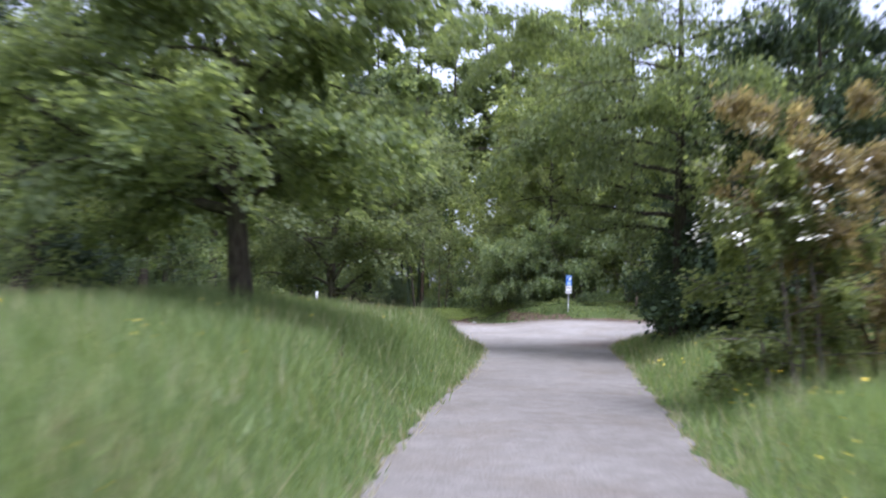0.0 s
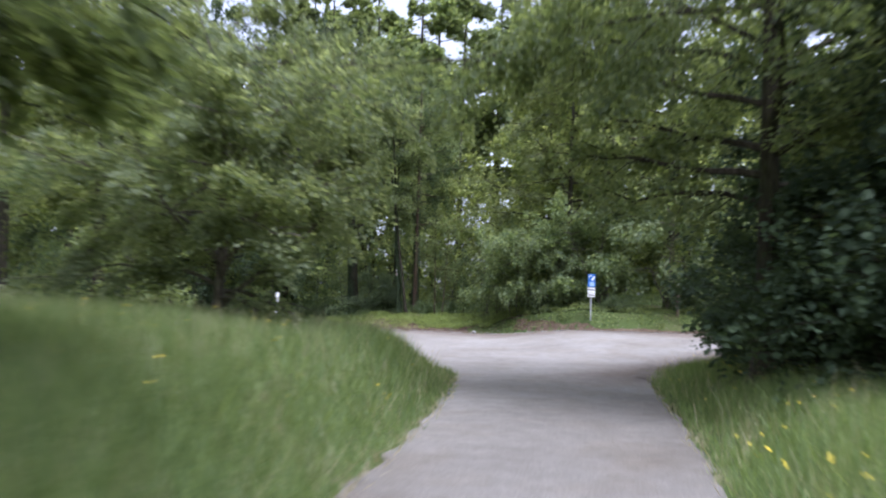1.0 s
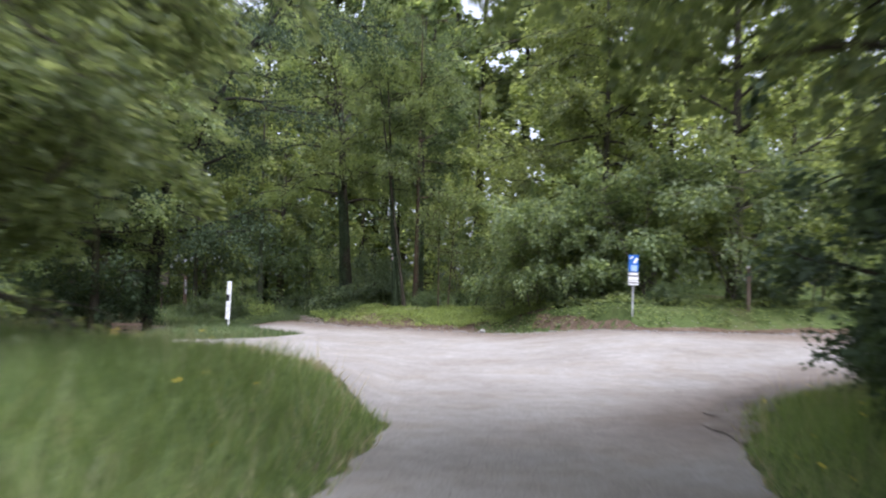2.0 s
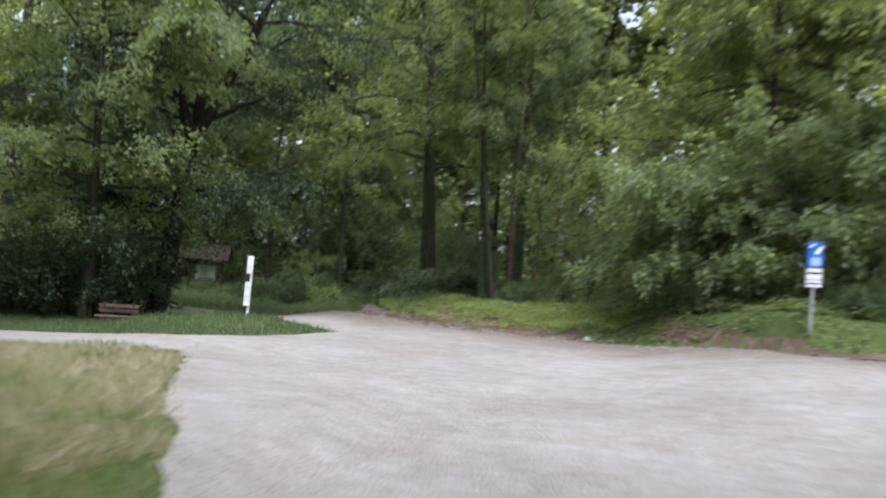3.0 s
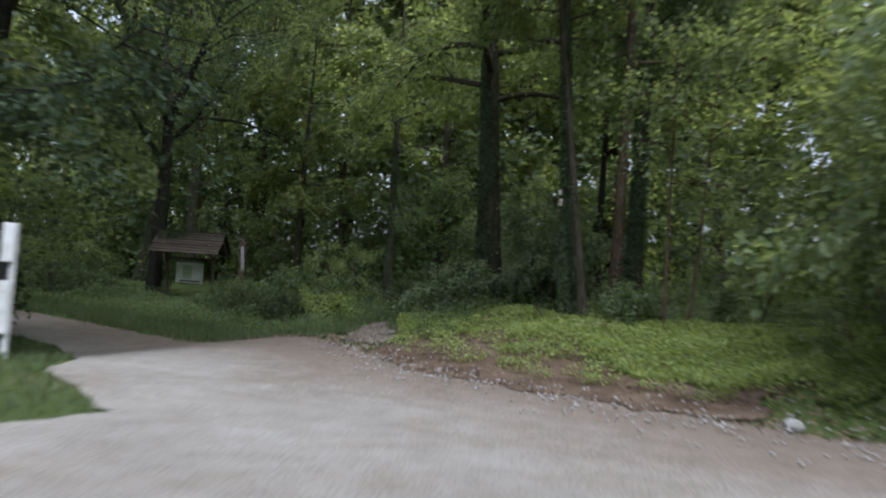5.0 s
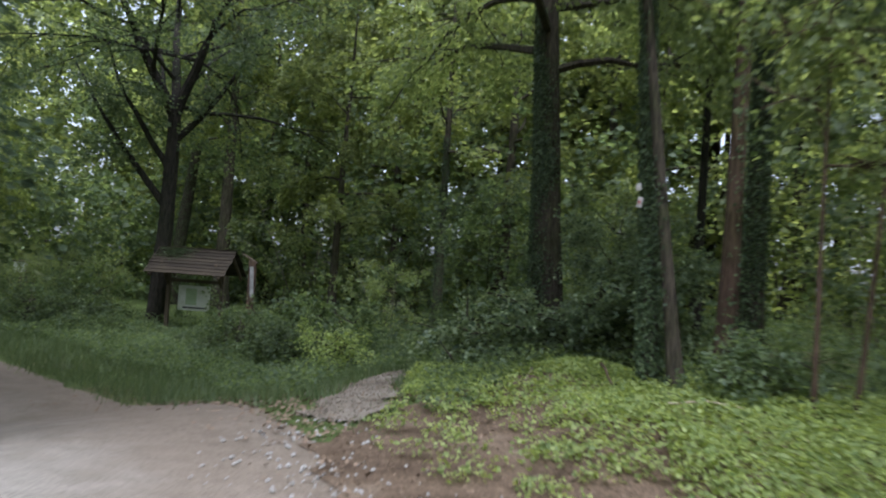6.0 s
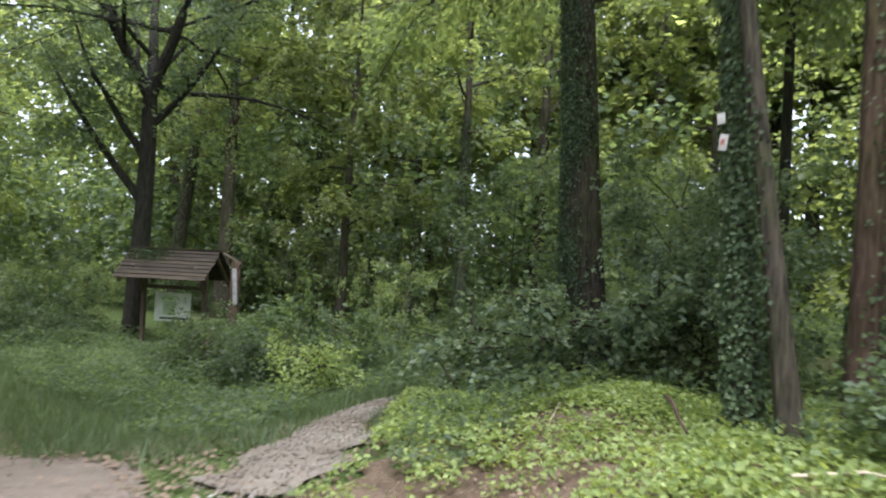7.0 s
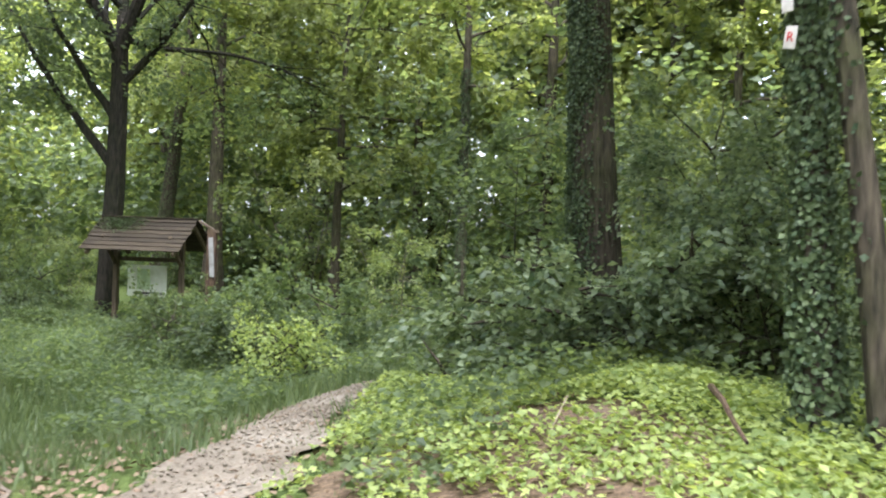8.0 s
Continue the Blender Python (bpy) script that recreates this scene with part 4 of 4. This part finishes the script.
tagged(part("meadow_grass", blades(rng, x, y, h, 0.015), GRASS), "tall green meadow grass", "grass", kind="stuff")
x, y = scatter(rng, 130000, 2.5, 22, 3, 56, lambda x, y: (right_of(x, y) > 0.05 + rng.normal(0, 0.12, len(x))))
h = (0.28 + 0.34 * patch(x, y, 0.5, 2)) * (0.45 + 0.55 * smooth(right_of(x, y) / 1.2))
tagged(part("verge_grass", blades(rng, x, y, h, 0.013), GRASS), "tall bright verge grass", "grass", kind="stuff")


def on_path(x, y, more=0.0):
    return (np.abs(x - np.interp(y, PATH[:, 0], PATH[:, 1])) < np.interp(y, PATH[:, 0], PATH[:, 2]) - 0.08 + more) & (y < 86.8)


def on_island(x, y):
    lo = np.interp(x, [-45, -14, -9.5, -7.6, -6.2, -5.5, -4.9], [52, 59.5, 61, 62.2, 63.6, 65.3, 67.6])
    hi = np.interp(x, [-45, -20, -14, -10.5, -8.4, -7.3, -4.9], [85, 80, 77, 73.5, 71, 69.3, 67.6])
    return (y > lo + 0.1) & (y < hi - 0.1) & (x < -4.9)


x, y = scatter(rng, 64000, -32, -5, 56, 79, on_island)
tagged(part("island_grass", blades(rng, x, y, 0.13 + 0.12 * patch(x, y), 0.014), GRASS_SHADED), "short green grass round the bench", "grass", kind="stuff")
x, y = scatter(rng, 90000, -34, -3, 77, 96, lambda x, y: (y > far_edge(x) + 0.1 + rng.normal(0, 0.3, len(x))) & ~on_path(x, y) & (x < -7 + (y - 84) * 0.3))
tagged(part("shade_grass", blades(rng, x, y, 0.15 + 0.26 * patch(x, y, 0.6), 0.012), GRASS_SHADED), "soft shaded grass before the shelter", "grass", kind="stuff")


def cover(name, k, x0, x1, y0, y1, keep, top, leaf, mat, label, seed, width=0.8):
    rng = np.random.default_rng(seed)
    x, y = scatter(rng, k, x0, x1, y0, y1, lambda x, y: keep(x, y, rng))
    t = top * (0.25 + 0.75 * patch(x, y, 1.1, seed)) * rng.uniform(0.2, 1.0, len(x))
    return tagged(part(name, leaves(rng, np.c_[x, y, gz(x, y) + 0.03 + t], leaf, 0.1, width, 1.3), mat), label, "plants", kind="stuff")


cover("ground_cover", 170000, -8.4, 7, 73, 87, lambda x, y, r: ((y > np.interp(x, [-8.4, -6, -4, -2, 0, 3], [82.2, 81.1, 80.0, 78.2, 75.9, 73.8]) + 1.6 * (patch(x, y, 1.3) - 0.5)) | ((r.uniform(0, 1, len(x)) < 0.4) & (patch(x, y, 2.6, 5) > 0.55) & (y > far_edge(x) + 1.0))) & (((x + 5.1) / 0.9) ** 2 + ((y - 82.0) / 0.45) ** 2 > 1) & (y < far_edge(x) + 10) & ~on_path(x, y, 0.25) & (r.uniform(0, 1, len(x)) < 0.6 + 0.4 * patch(x, y, 2.1, 1)), 0.36, 0.072, LEAF_LIME, "yellow-green leafy ground cover on the bank", 71)
cover("bank_weeds", 24000, -3, 6.5, 72, 84, lambda x, y, r: (y > far_edge(x) + 1.8 + 1.6 * patch(x, y, 1.2)) & (y < far_edge(x) + 9), 0.5, 0.085, LEAF_LIME, "bright yellow-green weeds on the open bank", 76)
cover("bank_plants", 52000, 3, 36, 64, 82, lambda x, y, r: (y > far_edge(x) + 0.1 + 1.0 * patch(x, y, 1.2)) & (y < far_edge(x) + 5), 0.5, 0.12, LEAF_FRESH, "green weeds along the top of the bank", 72)
cover("undergrowth", 70000, -32, -5, 80, 96, lambda x, y, r: (y > far_edge(x) + 1.2 + 2.0 * patch(x, y)) & ~on_path(x, y, 0.7), 0.7, 0.10, LEAF_WOOD, "dense nettles and shaded undergrowth", 73)
cover("brambles", 34000, -20, 34, 82, 100, lambda x, y, r: (y > far_edge(x) + 8), 0.85, 0.12, LEAF_WOOD, "dark brambles on the wood's floor", 74)
cover("fallen_leaves", 12000, -11, 6, 72, 84, lambda x, y, r: (y > far_edge(x) - 0.3) & (y < far_edge(x) + 7), 0.02, 0.09, paint("dead_leaf", (0.19, 0.135, 0.09), 0.8), "dry fallen leaves on brown earth", 75)
x, y = scatter(rng, 26000, -22, 16, 4, 50, lambda x, y: ((left_of(x, y) > 0.2) | (right_of(x, y) > 0.2)) & (patch(x, y, 0.9, 4) > 0.4))
tagged(part("seed_stalks", blades(rng, x, y, 0.72, 0.006, 0.3), GRASS_DRY), "pale seeding grass stalks above the meadow", "grass", kind="stuff")
x, y = scatter(rng, 900, -16, 1, 5, 46, lambda x, y: (left_of(x, y) > 0.2) & (patch(x, y, 0.7) > 0.55))
c = np.c_[x, y, gz(x, y) + rng.uniform(0.35, 0.6, len(x))]
tagged(part("buttercups", leaves(rng, c, 0.06, 0, 0.95, 2.0), YELLOW), "small yellow buttercups in the meadow", "flowers", kind="stuff")
x, y = scatter(rng, 1400, 3, 16, 8, 46, lambda x, y: (right_of(x, y) > 0.3) & (patch(x, y, 0.7) > 0.45))
c = np.c_[x, y, gz(x, y) + rng.uniform(0.3, 0.55, len(x))]
tagged(part("buttercups", leaves(rng, c, 0.07, 0, 0.95, 2.0), YELLOW), "small yellow buttercups in the grass", "flowers", kind="stuff")


# ---- small things along the edge ----
def stick(name, pts, r, mat, label):
    ob = part(name, tube(np.array(pts), np.linspace(r, r * 0.5, len(pts)), 6), mat)
    return tagged(ob, label, "branch")


def over(x, y, h):
    return (x, y, float(gz(x, y)) + h)


stick("broken_stick", [over(-4.72, 81.25, -0.05), over(-4.68, 81.35, 0.14), over(-4.60, 81.45, 0.36)], 0.013, WOOD_PALE, "pale broken stick standing in brown earth")
foot, head = np.array(over(-2.98, 80.5, 0.30)), np.array(over(-3.5, 81.7, 0.42))
stick("fallen_branch", [head, head * 0.66 + foot * 0.34 + np.array([0.01, 0, 0.02]), head * 0.33 + foot * 0.67, foot], 0.03, BARK_RED, "reddish fallen branch lying on ground cover")
stick("fallen_branch", [over(-1.9, 79.3, 0.26), over(-1.4, 79.35, 0.30), over(-0.9, 79.3, 0.24)], 0.018, WOOD_PALE, "thin pale branch lying among leaves")
stone = bmesh.new()
bmesh.ops.create_icosphere(stone, subdivisions=2, radius=0.15)
for v in stone.verts:
    v.co *= 1 + 0.25 * noise.noise(v.co * 6)
    v.co.z *= 0.7
stand(tagged(part("stone", stone, CONCRETE), "pale stone lying at the edge of the gravel", "stone"), 2.6, 72.55, 0, 0.08)
stake = new("wooden_stake")
part("upright", board((0.15, 0.14, 2.1), (0, 0, 0.8), bevel=0.015), WOOD_POST, stake)
part("cap", board((0.18, 0.16, 0.10), (-0.03, 0, 1.88), (0, -14, 0), bevel=0.02), PLATE, stake)
stand(tagged(stake, "short brown wooden stake with a white cap", "post"), 14.1, 68.5, 0)
notice = new("notice_board")
part("upright", board((0.12, 0.12, 2.0), (0, 0.05, 0.8), bevel=0.012), WOOD_POST, notice)
part("board", board((0.62, 0.05, 0.5), (0, -0.04, 1.75)), PAPER, notice)
part("roof", board((0.8, 0.3, 0.06), (0, -0.02, 2.06), (8, 0, 0)), WOOD_ROOF, notice)
stand(tagged(notice, "small pale notice on a wooden post in the wood", "sign"), -37.5, 99.2, 35)
for x, y, a, lean in ((-0.1, 79.9, 0, (-0.03, 0)), (0.35, 80.1, 90, (0.06, 0.02))):
    stand(make_tree(81 + a, "thin reddish young stem at the bank", (BARK_RED, LEAF_FRESH), 7, 3.0, 1.6, 0.045, 1500, 0.16, 9, lean=lean, name="sapling", category="young tree"), x, y)

rng = np.random.default_rng(95)
x, y = scatter(rng, 40000, -8, 12, 10, 60, lambda x, y: (np.abs(left_of(x, y) - 0.05) < 0.22) | (np.abs(right_of(x, y) - 0.05) < 0.16) & (y < 54))
tagged(part("dry_grass", blades(rng, x, y, 0.14 + 0.14 * patch(x, y, 0.9), 0.012, 0.6), GRASS_DRY), "yellowed grass along the gravel's rim", "grass", kind="stuff")
x, y = scatter(rng, 60000, -20, 0, 45, 58, lambda x, y: (left_of(x, y) > 0.1) & (patch(x, y, 0.8, 3) > 0.32) & (y < 57 + 0.3 * np.minimum(x + 6, 0)))
tagged(part("straw_grass", blades(rng, x, y, 0.24, 0.016, 0.7), GRASS_DRY), "pale straw-coloured grass at the meadow's end", "grass", kind="stuff")


def pebbles(rng, x, y, size, lift=0.06):
    k = len(x)
    o = np.array([(1, 0, 0), (-1, 0, 0), (0, 1, 0), (0, -1, 0), (0, 0, 0.7), (0, 0, -0.7)], float)
    r = size * rng.uniform(0.5, 1.5, (k, 1, 1)) * (o * rng.uniform(0.7, 1.3, (k, 6, 1)))
    a = rng.uniform(0, 6.28, k)
    rx = r[:, :, 0] * np.cos(a)[:, None] - r[:, :, 1] * np.sin(a)[:, None]
    ry = r[:, :, 0] * np.sin(a)[:, None] + r[:, :, 1] * np.cos(a)[:, None]
    p = np.stack([rx, ry, r[:, :, 2]], -1) + np.c_[x, y, gz(x, y) + lift][:, None, :]
    f = np.array([(0, 2, 4), (2, 1, 4), (1, 3, 4), (3, 0, 4), (2, 0, 5), (1, 2, 5), (3, 1, 5), (0, 3, 5)])
    return p.reshape(-1, 3), (np.arange(k)[:, None, None] * 6 + f[None]).reshape(-1, 3)


x, y = scatter(rng, 22000, -7, 26, 62, 84, lambda x, y: np.abs(y - far_edge(x) + 0.6) < 0.9 * rng.uniform(0, 1.6, len(x)) ** 2)
tagged(part("loose_stones", pebbles(rng, x, y, 0.028), CONCRETE), "loose pale stones along the rim of the gravel", "stones", kind="stuff")
x, y = scatter(rng, 30000, -14, 30, 62, 84, lambda x, y: np.abs(y - far_edge(x) + 0.2) < 0.8 * rng.uniform(0, 1.5, len(x)) ** 2)
tagged(part("dead_leaves", leaves(rng, np.c_[x, y, gz(x, y) + 0.07], 0.07, 0.0, 0.8, 2.5), bpy.data.materials["dead_leaf"]), "dry brown leaves blown along the gravel's rim", "leaves", kind="stuff")
x, y = scatter(rng, 5000, -11, -6, 78.5, 87, on_path)
tagged(part("loose_stones", pebbles(rng, x, y, 0.02, 0.07), DIRTY), "small loose stones on the trodden path", "stones", kind="stuff")
x, y = scatter(rng, 700, -11, -6, 78.5, 87, on_path)
tagged(part("dead_leaves", leaves(rng, np.c_[x, y, gz(x, y) + 0.08], 0.045, 0.0, 0.8, 2.5), bpy.data.materials["dead_leaf"]), "dry brown leaves on the trodden path", "leaves", kind="stuff")
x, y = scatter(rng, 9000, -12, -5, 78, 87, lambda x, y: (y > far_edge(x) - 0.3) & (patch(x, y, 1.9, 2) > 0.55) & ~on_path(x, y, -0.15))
tagged(part("path_grass", blades(rng, x, y, 0.12, 0.011, 0.6), GRASS_SHADED), "thin trodden grass beside the path", "grass", kind="stuff")
